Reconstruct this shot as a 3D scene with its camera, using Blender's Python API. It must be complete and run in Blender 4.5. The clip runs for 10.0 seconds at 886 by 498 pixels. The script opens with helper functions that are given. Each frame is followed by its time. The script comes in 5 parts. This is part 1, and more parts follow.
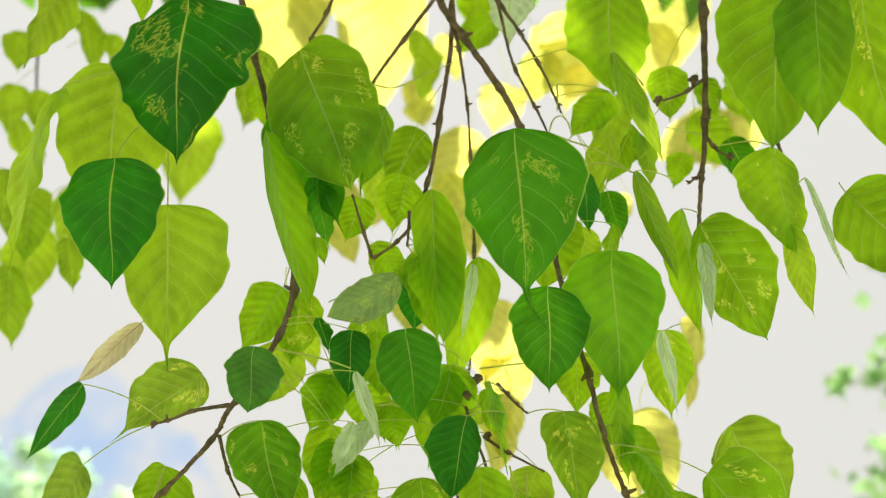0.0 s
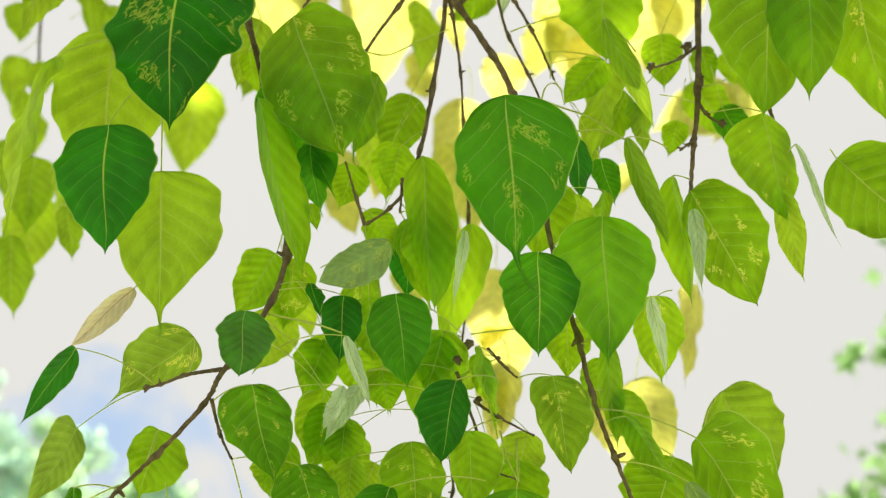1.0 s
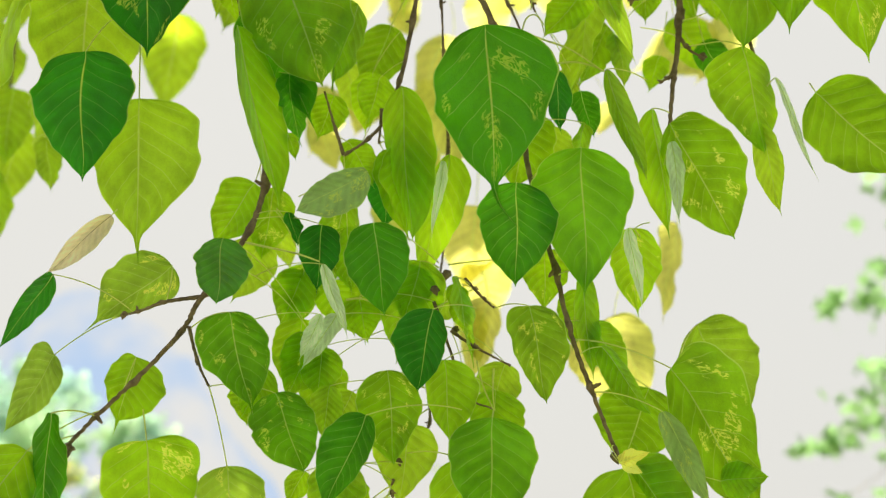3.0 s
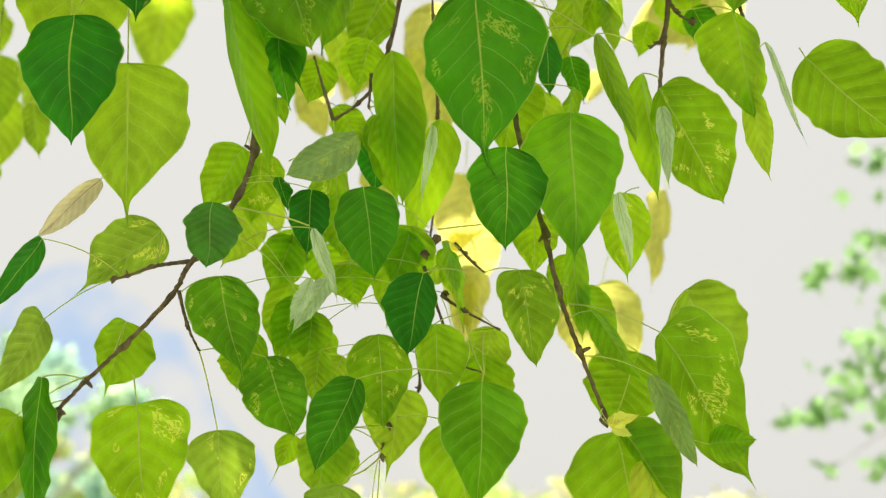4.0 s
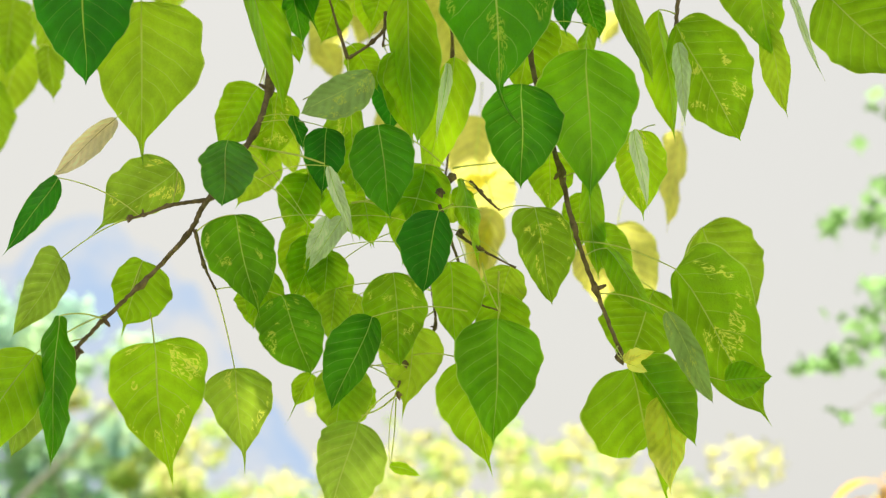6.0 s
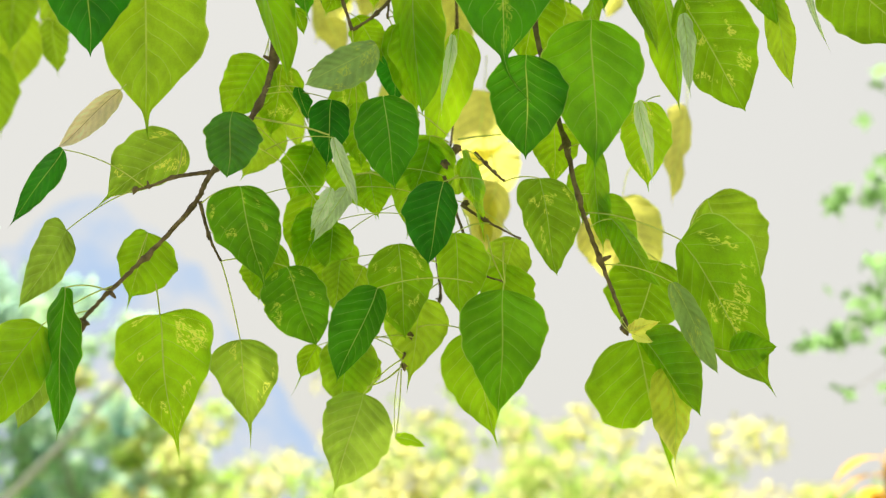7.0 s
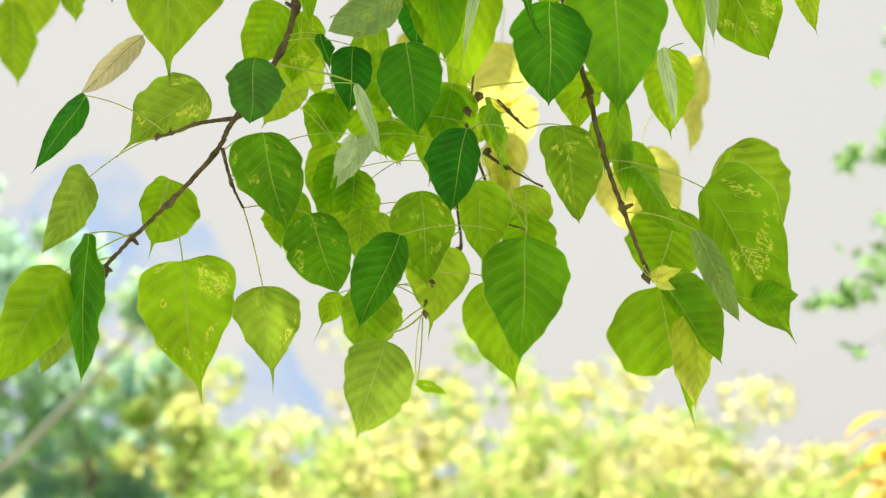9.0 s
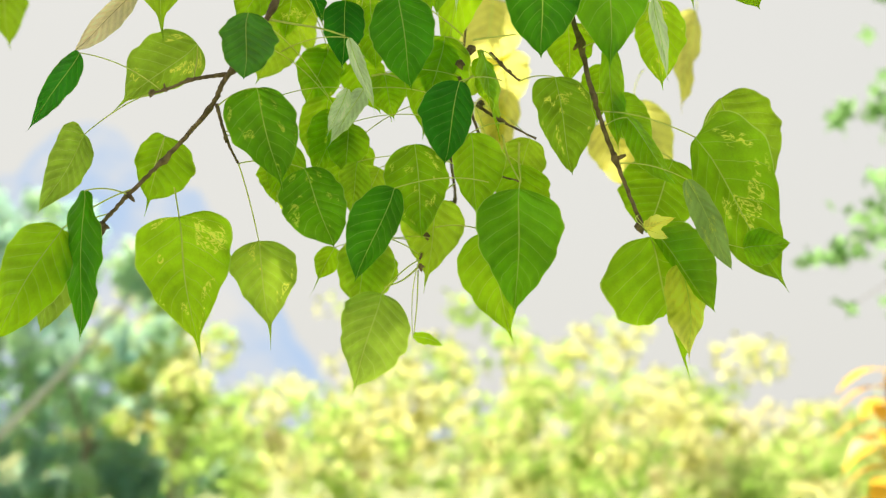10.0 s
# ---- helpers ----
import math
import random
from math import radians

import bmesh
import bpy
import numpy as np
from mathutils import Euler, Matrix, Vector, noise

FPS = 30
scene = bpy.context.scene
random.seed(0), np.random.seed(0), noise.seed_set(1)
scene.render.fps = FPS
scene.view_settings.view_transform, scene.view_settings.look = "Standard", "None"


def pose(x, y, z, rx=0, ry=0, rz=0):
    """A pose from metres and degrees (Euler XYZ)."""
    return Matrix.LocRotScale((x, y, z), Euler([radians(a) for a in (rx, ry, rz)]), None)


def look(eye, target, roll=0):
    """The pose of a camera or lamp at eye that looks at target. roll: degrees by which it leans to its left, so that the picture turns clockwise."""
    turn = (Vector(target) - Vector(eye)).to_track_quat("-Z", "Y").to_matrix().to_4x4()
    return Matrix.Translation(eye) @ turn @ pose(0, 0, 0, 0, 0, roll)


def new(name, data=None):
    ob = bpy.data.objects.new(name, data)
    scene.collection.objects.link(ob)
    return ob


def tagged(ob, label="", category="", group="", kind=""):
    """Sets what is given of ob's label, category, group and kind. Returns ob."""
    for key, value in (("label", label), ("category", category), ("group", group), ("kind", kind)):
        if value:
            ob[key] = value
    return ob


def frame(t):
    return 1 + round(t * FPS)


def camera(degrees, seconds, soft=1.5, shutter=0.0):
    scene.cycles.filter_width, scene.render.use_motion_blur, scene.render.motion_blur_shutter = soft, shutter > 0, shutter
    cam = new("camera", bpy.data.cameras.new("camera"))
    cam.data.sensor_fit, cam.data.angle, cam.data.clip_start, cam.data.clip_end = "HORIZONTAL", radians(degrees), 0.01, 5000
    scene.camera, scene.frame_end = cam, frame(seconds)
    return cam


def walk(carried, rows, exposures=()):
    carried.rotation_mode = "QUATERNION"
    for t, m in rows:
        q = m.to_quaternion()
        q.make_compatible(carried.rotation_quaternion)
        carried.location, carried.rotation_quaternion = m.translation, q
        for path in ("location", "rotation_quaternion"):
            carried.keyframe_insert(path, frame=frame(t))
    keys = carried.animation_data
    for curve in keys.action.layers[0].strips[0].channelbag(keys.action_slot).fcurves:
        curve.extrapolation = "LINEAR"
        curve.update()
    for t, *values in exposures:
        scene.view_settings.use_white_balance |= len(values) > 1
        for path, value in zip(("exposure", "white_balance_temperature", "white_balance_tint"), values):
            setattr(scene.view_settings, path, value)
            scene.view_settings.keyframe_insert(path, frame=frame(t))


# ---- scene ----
cam = camera(36.0, 10.0, soft=1.3)
cam.data.dof.use_dof = True
cam.data.dof.focus_distance = 1.40
cam.data.dof.aperture_fstop = 4.3
PATH = [
    (0.0, 0.0000, -0.0000, 1.6000, 18.00, 0.00, 0.00),
    (0.5, 0.0177, -0.0038, 1.5925, 17.82, -0.52, 0.26),
    (1.0, 0.0252, -0.0021, 1.5848, 17.12, -0.22, 0.60),
    (1.5, 0.0269, 0.0009, 1.5822, 16.53, -0.52, 0.30),
    (2.0, 0.0305, 0.0001, 1.5770, 15.92, -0.66, 0.23),
    (3.5, 0.0324, 0.0026, 1.5617, 14.44, -0.42, -0.45),
    (4.0, 0.0297, 0.0034, 1.5571, 13.84, -0.40, -0.67),
    (4.5, 0.0347, 0.0060, 1.5592, 13.04, -0.61, -0.63),
    (5.0, 0.0346, 0.0060, 1.5537, 12.52, -0.37, -0.38),
    (5.5, 0.0310, 0.0062, 1.5494, 12.16, -0.35, -0.16),
    (7.0, 0.0278, 0.0074, 1.5355, 10.92, -0.27, 0.15),
    (7.5, 0.0260, 0.0069, 1.5330, 10.52, -0.40, 0.19),
    (8.0, 0.0273, 0.0051, 1.5278, 9.95, -0.62, 0.29),
    (8.5, 0.0288, 0.0019, 1.5280, 9.38, -0.67, 0.39),
    (9.0, 0.0127, 0.0088, 1.5227, 9.23, -0.48, 0.43),
    (9.5, 0.0049, 0.0117, 1.5147, 8.49, 0.04, 0.36),
    (10.0, 0.0103, -0.0000, 1.5088, 7.74, 0.27, 0.22),
]
walk(cam, [(t, pose(x, y, z, 90 + pitch, roll, yaw)) for t, x, y, z, pitch, roll, yaw in PATH], [(0.0, 1.0), (10.0, 1.0)])

# ---- world, sun ----
SUN_DIR = Vector((-0.15, 0.6, 0.9)).normalized()     # towards the sun
world = bpy.data.worlds.new("hazy_sky")
scene.world = world
world.use_nodes = True
wn, wl = world.node_tree.nodes, world.node_tree.links
sky = wn.new("ShaderNodeTexSky")
sky.sky_type = "NISHITA"
sky.sun_disc = False
sky.sun_elevation = math.asin(SUN_DIR.z)
sky.sun_rotation = math.atan2(SUN_DIR.x, SUN_DIR.y)
sky.dust_density = 6.0
haze = wn.new("ShaderNodeRGB")
haze.outputs[0].default_value = (0.405, 0.40, 0.378, 1)
sky_gain = wn.new("ShaderNodeVectorMath")
sky_gain.operation = "SCALE"
sky_gain.inputs["Scale"].default_value = 0.05
veil = wn.new("ShaderNodeMix")
veil.data_type = "RGBA"
veil.inputs["Factor"].default_value = 0.94               # thin white cloud over nearly all of the sky
wl.new(sky.outputs[0], sky_gain.inputs[0])
wl.new(sky_gain.outputs[0], veil.inputs["A"])
wl.new(haze.outputs[0], veil.inputs["B"])
wl.new(veil.outputs["Result"], wn["Background"].inputs["Color"])
wn["Background"].inputs["Strength"].default_value = 1.0
sun_data = bpy.data.lights.new("sun", "SUN")
sun_data.energy, sun_data.angle, sun_data.color = 5.0, radians(1.8), (1.0, 0.91, 0.74)
sun = new("sun", sun_data)
sun.matrix_world = look((0, 0, 20), Vector((0, 0, 20)) - SUN_DIR)


# ---- materials ----
def node(m, kind, **inputs):
    n = m.node_tree.nodes.new(kind)
    for key, value in inputs.items():
        key = key.replace("_", " ")
        n.inputs[key].default_value = value
    return n


def wire(m, a, b):
    m.node_tree.links.new(a, b)


def calc(m, op, a, b=None, clamp=False):
    n = m.node_tree.nodes.new("ShaderNodeMath")
    n.operation, n.use_clamp = op, clamp
    for i, v in enumerate((a, b)):
        if v is None:
            continue
        if isinstance(v, (int, float)):
            n.inputs[i].default_value = v
        else:
            wire(m, v, n.inputs[i])
    return n.outputs[0]


def mixed(m, fac, a, b):
    n = m.node_tree.nodes.new("ShaderNodeMix")
    n.data_type = "RGBA"
    for key, v in (("Factor", fac), ("A", a), ("B", b)):
        if isinstance(v, (int, float)):
            n.inputs[key].default_value = v
        elif isinstance(v, tuple):
            n.inputs[key].default_value = (*v, 1)
        else:
            wire(m, v, n.inputs[key])
    return n.outputs["Result"]


def ramp(m, fac, lo, hi):
    n = m.node_tree.nodes.new("ShaderNodeMapRange")
    n.interpolation_type = "SMOOTHSTEP"
    n.inputs["From Min"].default_value, n.inputs["From Max"].default_value = lo, hi
    wire(m, fac, n.inputs["Value"])
    return n.outputs[0]


def start(name):
    m = bpy.data.materials.new(name)
    m.use_nodes = True
    m.node_tree.nodes.clear()
    return m, m.node_tree.nodes.new("ShaderNodeOutputMaterial")


def leaf_material(name, face, through_colour, scar, rough=0.42, share=0.62, young=None, vein_colour=(0.72, 0.86, 0.16), gloss=0.45):
    """A living leaf: waxy face, light through the blade, vein network, pale insect tracks."""
    m, out = start(name)
    uv = m.node_tree.nodes.new("ShaderNodeUVMap")
    sep = m.node_tree.nodes.new("ShaderNodeSeparateXYZ")
    wire(m, uv.outputs[0], sep.inputs[0])
    info = m.node_tree.nodes.new("ShaderNodeObjectInfo")
    across = calc(m, "ABSOLUTE", calc(m, "SUBTRACT", sep.outputs[0], 0.5))
    along = sep.outputs[1]
    shift = calc(m, "MULTIPLY", info.outputs["Random"], 37.0)
    # fine cell network between the side veins
    pos = m.node_tree.nodes.new("ShaderNodeCombineXYZ")
    wire(m, sep.outputs[0], pos.inputs[0]); wire(m, along, pos.inputs[1]); wire(m, shift, pos.inputs[2])
    net = node(m, "ShaderNodeTexVoronoi", Scale=46.0)
    net.feature = "DISTANCE_TO_EDGE"
    wire(m, pos.outputs[0], net.inputs["Vector"])
    netmask = ramp(m, net.outputs["Distance"], 0.0, 0.12)
    # side veins: pale lines that leave the midrib at an angle and curve towards the tip
    sweep = calc(m, "SUBTRACT", along, calc(m, "MULTIPLY", calc(m, "POWER", calc(m, "MULTIPLY", across, 2.0), 1.08), 0.24))
    stagger = calc(m, "MULTIPLY", calc(m, "GREATER_THAN", sep.outputs[0], 0.5), 0.35)
    wob = node(m, "ShaderNodeTexNoise", Scale=5.0, Detail=1.0)
    wire(m, pos.outputs[0], wob.inputs["Vector"])
    cell = calc(m, "FRACT", calc(m, "ADD", calc(m, "ADD", calc(m, "MULTIPLY", sweep, 9.0), stagger), calc(m, "MULTIPLY", wob.outputs["Fac"], 0.4)))
    off = calc(m, "ABSOLUTE", calc(m, "SUBTRACT", cell, 0.5))
    vein = ramp(m, calc(m, "SUBTRACT", 1.0, off), 0.962, 0.992)
    vein = calc(m, "MULTIPLY", vein, ramp(m, calc(m, "SUBTRACT", 0.5, across), 0.02, 0.14))
    vein = calc(m, "MULTIPLY", vein, ramp(m, calc(m, "SUBTRACT", 0.93, along), 0.0, 0.25))
    # soft bands that run with the side veins
    slant = calc(m, "SUBTRACT", along, calc(m, "MULTIPLY", across, 0.42))
    band = calc(m, "SINE", calc(m, "MULTIPLY", slant, 2 * math.pi * 9.0))
    band01 = calc(m, "ADD", calc(m, "MULTIPLY", band, 0.5), 0.5)
    blot = node(m, "ShaderNodeTexNoise", Scale=2.6, Detail=4.0, Roughness=0.6)
    wire(m, pos.outputs[0], blot.inputs["Vector"])
    grain = node(m, "ShaderNodeTexNoise", Scale=60.0, Detail=3.0, Roughness=0.6)
    wire(m, pos.outputs[0], grain.inputs["Vector"])
    vary = calc(m, "ADD", calc(m, "MULTIPLY", ramp(m, blot.outputs["Fac"], 0.3, 0.7), 0.42),
                calc(m, "MULTIPLY", info.outputs["Random"], 0.26))
    vary = calc(m, "ADD", vary, calc(m, "MULTIPLY", band01, 0.13))
    vary = calc(m, "ADD", vary, calc(m, "MULTIPLY", netmask, 0.10))
    vary = calc(m, "ADD", vary, calc(m, "MULTIPLY", grain.outputs["Fac"], 0.10))
    gain = calc(m, "ADD", 0.63, vary)
    lit = m.node_tree.nodes.new("ShaderNodeVectorMath")
    lit.operation = "SCALE"
    base = mixed(m, info.outputs["Random"], through_colour, young or tuple(c * f for c, f in zip(through_colour, (1.18, 1.05, 1.2))))
    wire(m, base, lit.inputs[0]); wire(m, gain, lit.inputs["Scale"])
    thin = lit.outputs[0]
    skin = m.node_tree.nodes.new("ShaderNodeVectorMath")
    skin.operation = "SCALE"
    skin.inputs[0].default_value = face
    wire(m, gain, skin.inputs["Scale"])
    top = skin.outputs[0]
    thin = mixed(m, calc(m, "MULTIPLY", vein, 0.65), thin, vein_colour)
    top = mixed(m, calc(m, "MULTIPLY", vein, 0.8), top, (0.30, 0.44, 0.12))
    rib = ramp(m, calc(m, "SUBTRACT", 0.5, across), 0.487, 0.496)
    thin = mixed(m, rib, thin, (0.9, 1.0, 0.22))
    lit_rim = calc(m, "MULTIPLY", ramp(m, across, 0.482, 0.494), 0.7)     # thin pale margin, edge light and glints painted in
    thin = mixed(m, lit_rim, thin, (0.80, 0.95, 0.25))
    top = mixed(m, lit_rim, top, (0.40, 0.50, 0.16))
    if scar:
        q = m.node_tree.nodes.new("ShaderNodeCombineXYZ")
        wire(m, calc(m, "MULTIPLY", slant, 27.0), q.inputs[0])
        wire(m, calc(m, "MULTIPLY", sep.outputs[0], 12.0), q.inputs[1])
        wire(m, shift, q.inputs[2])
        squig = node(m, "ShaderNodeTexNoise", Scale=1.0, Detail=2.5, Roughness=0.6, Distortion=0.7)
        wire(m, q.outputs[0], squig.inputs["Vector"])
        where = node(m, "ShaderNodeTexNoise", Scale=4.6, Detail=1.0)
        moved = m.node_tree.nodes.new("ShaderNodeVectorMath")
        moved.operation = "ADD"
        moved.inputs[1].default_value = (7.3, 2.1, 5.0)
        wire(m, pos.outputs[0], moved.inputs[0]); wire(m, moved.outputs[0], where.inputs["Vector"])
        away = calc(m, "ABSOLUTE", calc(m, "SUBTRACT", squig.outputs["Fac"], 0.52))      # winding lines, not blots
        line = calc(m, "SUBTRACT", 1.0, ramp(m, away, 0.022, 0.065))
        mark = calc(m, "MULTIPLY", line, ramp(m, where.outputs["Fac"], 0.595, 0.63))
        inside = calc(m, "MULTIPLY", mark, ramp(m, calc(m, "SUBTRACT", 0.5, across), 0.02, 0.10))
        mark = calc(m, "MULTIPLY", inside, scar)
        thin = mixed(m, mark, thin, (1.0, 0.98, 0.20))
        top = mixed(m, mark, top, (0.78, 0.74, 0.14))
    bump = node(m, "ShaderNodeBump", Strength=0.6, Distance=0.001)
    height = calc(m, "ADD", calc(m, "ADD", calc(m, "MULTIPLY", netmask, 0.5), vein), calc(m, "ADD", calc(m, "MULTIPLY", band01, 1.2), calc(m, "MULTIPLY", grain.outputs["Fac"], 0.25)))
    wire(m, height, bump.inputs["Height"])
    body = node(m, "ShaderNodeBsdfPrincipled", Roughness=rough)
    body.inputs["Specular IOR Level"].default_value = gloss
    wire(m, top, body.inputs["Base Color"]); wire(m, bump.outputs[0], body.inputs["Normal"])
    rays = node(m, "ShaderNodeBsdfTranslucent")
    wire(m, thin, rays.inputs["Color"]); wire(m, bump.outputs[0], rays.inputs["Normal"])
    blend = node(m, "ShaderNodeMixShader", Fac=share)
    if scar:                                              # the eaten tracks are thinner and let more light through
        wire(m, calc(m, "ADD", calc(m, "MULTIPLY", mark, 0.34), share, True), blend.inputs[0])
    wire(m, body.outputs[0], blend.inputs[1]); wire(m, rays.outputs[0], blend.inputs[2])
    wire(m, blend.outputs[0], out.inputs["Surface"])
    return m


def foliage_material(name, face, through_colour, share=0.55, other=None, patch=0.9):
    """Far leaves: each leaf has its own tone, and broad patches of the crown turn to another colour."""
    m, out = start(name)
    co = m.node_tree.nodes.new("ShaderNodeNewGeometry")
    broad = node(m, "ShaderNodeTexNoise", Scale=patch, Detail=2.0)
    wire(m, co.outputs["Position"], broad.inputs["Vector"])
    patches = ramp(m, broad.outputs["Fac"], 0.42, 0.58)
    geo = m.node_tree.nodes.new("ShaderNodeNewGeometry")
    spread = calc(m, "ADD", 0.78, calc(m, "MULTIPLY", geo.outputs["Random Per Island"], 0.44))
    a = node(m, "ShaderNodeVectorMath"); a.operation = "SCALE"; a.inputs[0].default_value = face
    b = node(m, "ShaderNodeVectorMath"); b.operation = "SCALE"; b.inputs[0].default_value = through_colour
    wire(m, spread, a.inputs["Scale"]); wire(m, spread, b.inputs["Scale"])
    if other:
        wire(m, mixed(m, patches, face, tuple(c * 0.62 for c in other)), a.inputs[0])
        wire(m, mixed(m, patches, through_colour, other), b.inputs[0])
    body = node(m, "ShaderNodeBsdfPrincipled", Roughness=0.5)
    rays = node(m, "ShaderNodeBsdfTranslucent")
    wire(m, a.outputs[0], body.inputs["Base Color"]); wire(m, b.outputs[0], rays.inputs["Color"])
    blend = node(m, "ShaderNodeMixShader", Fac=share)
    wire(m, body.outputs[0], blend.inputs[1]); wire(m, rays.outputs[0], blend.inputs[2])
    wire(m, blend.outputs[0], out.inputs["Surface"])
    return m


def rough_material(name, dark, light, scale, rough=0.85, depth=0.002):
    m, out = start(name)
    co = m.node_tree.nodes.new("ShaderNodeTexCoord")
    big = node(m, "ShaderNodeTexNoise", Scale=scale, Detail=6.0, Roughness=0.65)
    fine = node(m, "ShaderNodeTexNoise", Scale=scale * 9, Detail=4.0, Roughness=0.7)
    wire(m, co.outputs["Object"], big.inputs["Vector"]); wire(m, co.outputs["Object"], fine.inputs["Vector"])
    mask = calc(m, "ADD", calc(m, "MULTIPLY", ramp(m, big.outputs["Fac"], 0.32, 0.68), 0.65), calc(m, "MULTIPLY", fine.outputs["Fac"], 0.35))
    body = node(m, "ShaderNodeBsdfPrincipled", Roughness=rough)
    wire(m, mixed(m, mask, dark, light), body.inputs["Base Color"])
    bump = node(m, "ShaderNodeBump", Strength=0.6, Distance=depth)
    wire(m, mask, bump.inputs["Height"]); wire(m, bump.outputs[0], body.inputs["Normal"])
    wire(m, body.outputs[0], out.inputs["Surface"])
    return m


def stalk_material(name, colour, share):
    m, out = start(name)
    co = m.node_tree.nodes.new("ShaderNodeTexCoord")
    spots = node(m, "ShaderNodeTexNoise", Scale=90.0, Detail=4.0)
    wire(m, co.outputs["Object"], spots.inputs["Vector"])
    tone = mixed(m, spots.outputs["Fac"], tuple(c * 0.7 for c in colour), tuple(min(1, c * 1.25) for c in colour))
    body = node(m, "ShaderNodeBsdfPrincipled", Roughness=0.45)
    rays = node(m, "ShaderNodeBsdfTranslucent")
    wire(m, tone, body.inputs["Base Color"]); wire(m, tone, rays.inputs["Color"])
    blend = node(m, "ShaderNodeMixShader", Fac=share)
    wire(m, body.outputs[0], blend.inputs[1]); wire(m, rays.outputs[0], blend.inputs[2])
    wire(m, blend.outputs[0], out.inputs["Surface"])
    return m


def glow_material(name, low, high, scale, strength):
    """A far backdrop that glows by itself, with bright haze put into its colours."""
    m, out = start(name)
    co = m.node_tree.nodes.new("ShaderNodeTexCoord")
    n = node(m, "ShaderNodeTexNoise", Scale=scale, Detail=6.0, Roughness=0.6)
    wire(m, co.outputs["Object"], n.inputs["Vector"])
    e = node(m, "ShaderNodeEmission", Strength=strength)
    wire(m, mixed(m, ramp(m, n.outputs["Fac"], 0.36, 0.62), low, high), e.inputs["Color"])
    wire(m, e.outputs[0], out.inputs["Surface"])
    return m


LEAF = {
    "m": leaf_material("green_leaf", (0.032, 0.12, 0.009), (0.455, 0.79, 0.009), 0),
    "mm": leaf_material("tracked_green_leaf", (0.032, 0.12, 0.009), (0.455, 0.79, 0.009), 0.8),
    "n": leaf_material("full_green_leaf", (0.014, 0.10, 0.008), (0.115, 0.45, 0.004), 0, 0.36, 0.60, None, (0.44, 0.72, 0.12)),
    "nm": leaf_material("tracked_full_green_leaf", (0.014, 0.10, 0.008), (0.115, 0.45, 0.004), 0.4, 0.36, 0.60, None, (0.44, 0.72, 0.12)),
    "h": leaf_material("mid_green_leaf", (0.022, 0.11, 0.009), (0.26, 0.63, 0.006), 0, 0.36, 0.60, None, (0.52, 0.78, 0.14)),
    "hm": leaf_material("tracked_mid_green_leaf", (0.022, 0.11, 0.009), (0.26, 0.63, 0.006), 0.7, 0.36, 0.60, None, (0.52, 0.78, 0.14)),
    "s": leaf_material("satin_green_leaf", (0.26, 0.36, 0.20), (0.40, 0.62, 0.15), 0.5, 0.26, 0.52, None, (0.62, 0.78, 0.34), 0.8),
    "o": leaf_material("pale_olive_leaf", (0.10, 0.17, 0.05), (0.53, 0.79, 0.07), 0, 0.42, 0.60, None, (0.80, 0.88, 0.28)),
    "om": leaf_material("tracked_pale_olive_leaf", (0.09, 0.16, 0.04), (0.53, 0.80, 0.05), 0.9, 0.42, 0.60, None, (0.80, 0.88, 0.28)),
    "d": leaf_material("old_deep_green_leaf", (0.010, 0.085, 0.009), (0.042, 0.31, 0.012), 0, 0.36, 0.60, None, (0.11, 0.40, 0.045)),
    "dm": leaf_material("tracked_deep_green_leaf", (0.010, 0.085, 0.009), (0.042, 0.31, 0.012), 0.4, 0.36, 0.60, None, (0.11, 0.40, 0.045)),
    "g": leaf_material("glossy_deep_green_leaf", (0.03, 0.12, 0.02), (0.13, 0.48, 0.015), 0, 0.16, 0.52, None, (0.16, 0.4, 0.05), 1.0),
    "p": leaf_material("young_green_leaf", (0.05, 0.14, 0.015), (0.53, 0.80, 0.03), 0),
    # the yellow of sun shining through back leaves is put into this colour
    "q": leaf_material("sunlit_back_leaf", (0.18, 0.22, 0.03), (0.68, 0.69, 0.15), 0, 0.42, 0.74, (0.76, 0.69, 0.20), (0.92, 0.90, 0.24)),
    # yellow of small sprouts, and of a sunlit patch made as a leaf
    "z": leaf_material("sprout_and_sun_patch_leaf", (0.55, 0.50, 0.10), (1.0, 0.93, 0.26), 0, 0.42, 0.94, (1.0, 0.96, 0.34), (1.0, 1.0, 0.45)),
    "pm": leaf_material("tracked_young_leaf", (0.05, 0.14, 0.02), (0.44, 0.70, 0.02), 0.95),
    # the whitish sheen of curled leaves is painted as a pale base colour
    "y": leaf_material("sheen_pale_leaf", (0.64, 0.76, 0.66), (0.70, 0.86, 0.66), 0, 0.28, 0.5, None, (0.7, 0.85, 0.6)),
    "b": leaf_material("dry_tan_leaf", (0.60, 0.50, 0.38), (0.95, 0.80, 0.66), 0, 0.6, 0.7, (0.98, 0.84, 0.70), (1.0, 0.90, 0.78)),
}
RIB = stalk_material("pale_midrib", (0.60, 0.74, 0.24), 0.68)
RIB_DRY = stalk_material("tan_midrib", (0.45, 0.34, 0.2), 0.4)
STALK = stalk_material("yellow_green_stalk", (0.76, 0.84, 0.30), 0.55)
BARK = rough_material("dark_twig_bark", (0.045, 0.026, 0.016), (0.27, 0.19, 0.12), 90.0, 0.7, 0.0014)
TRUNK = rough_material("tree_bark", (0.16, 0.13, 0.10), (0.42, 0.36, 0.29), 3.0, 0.9, 0.03)
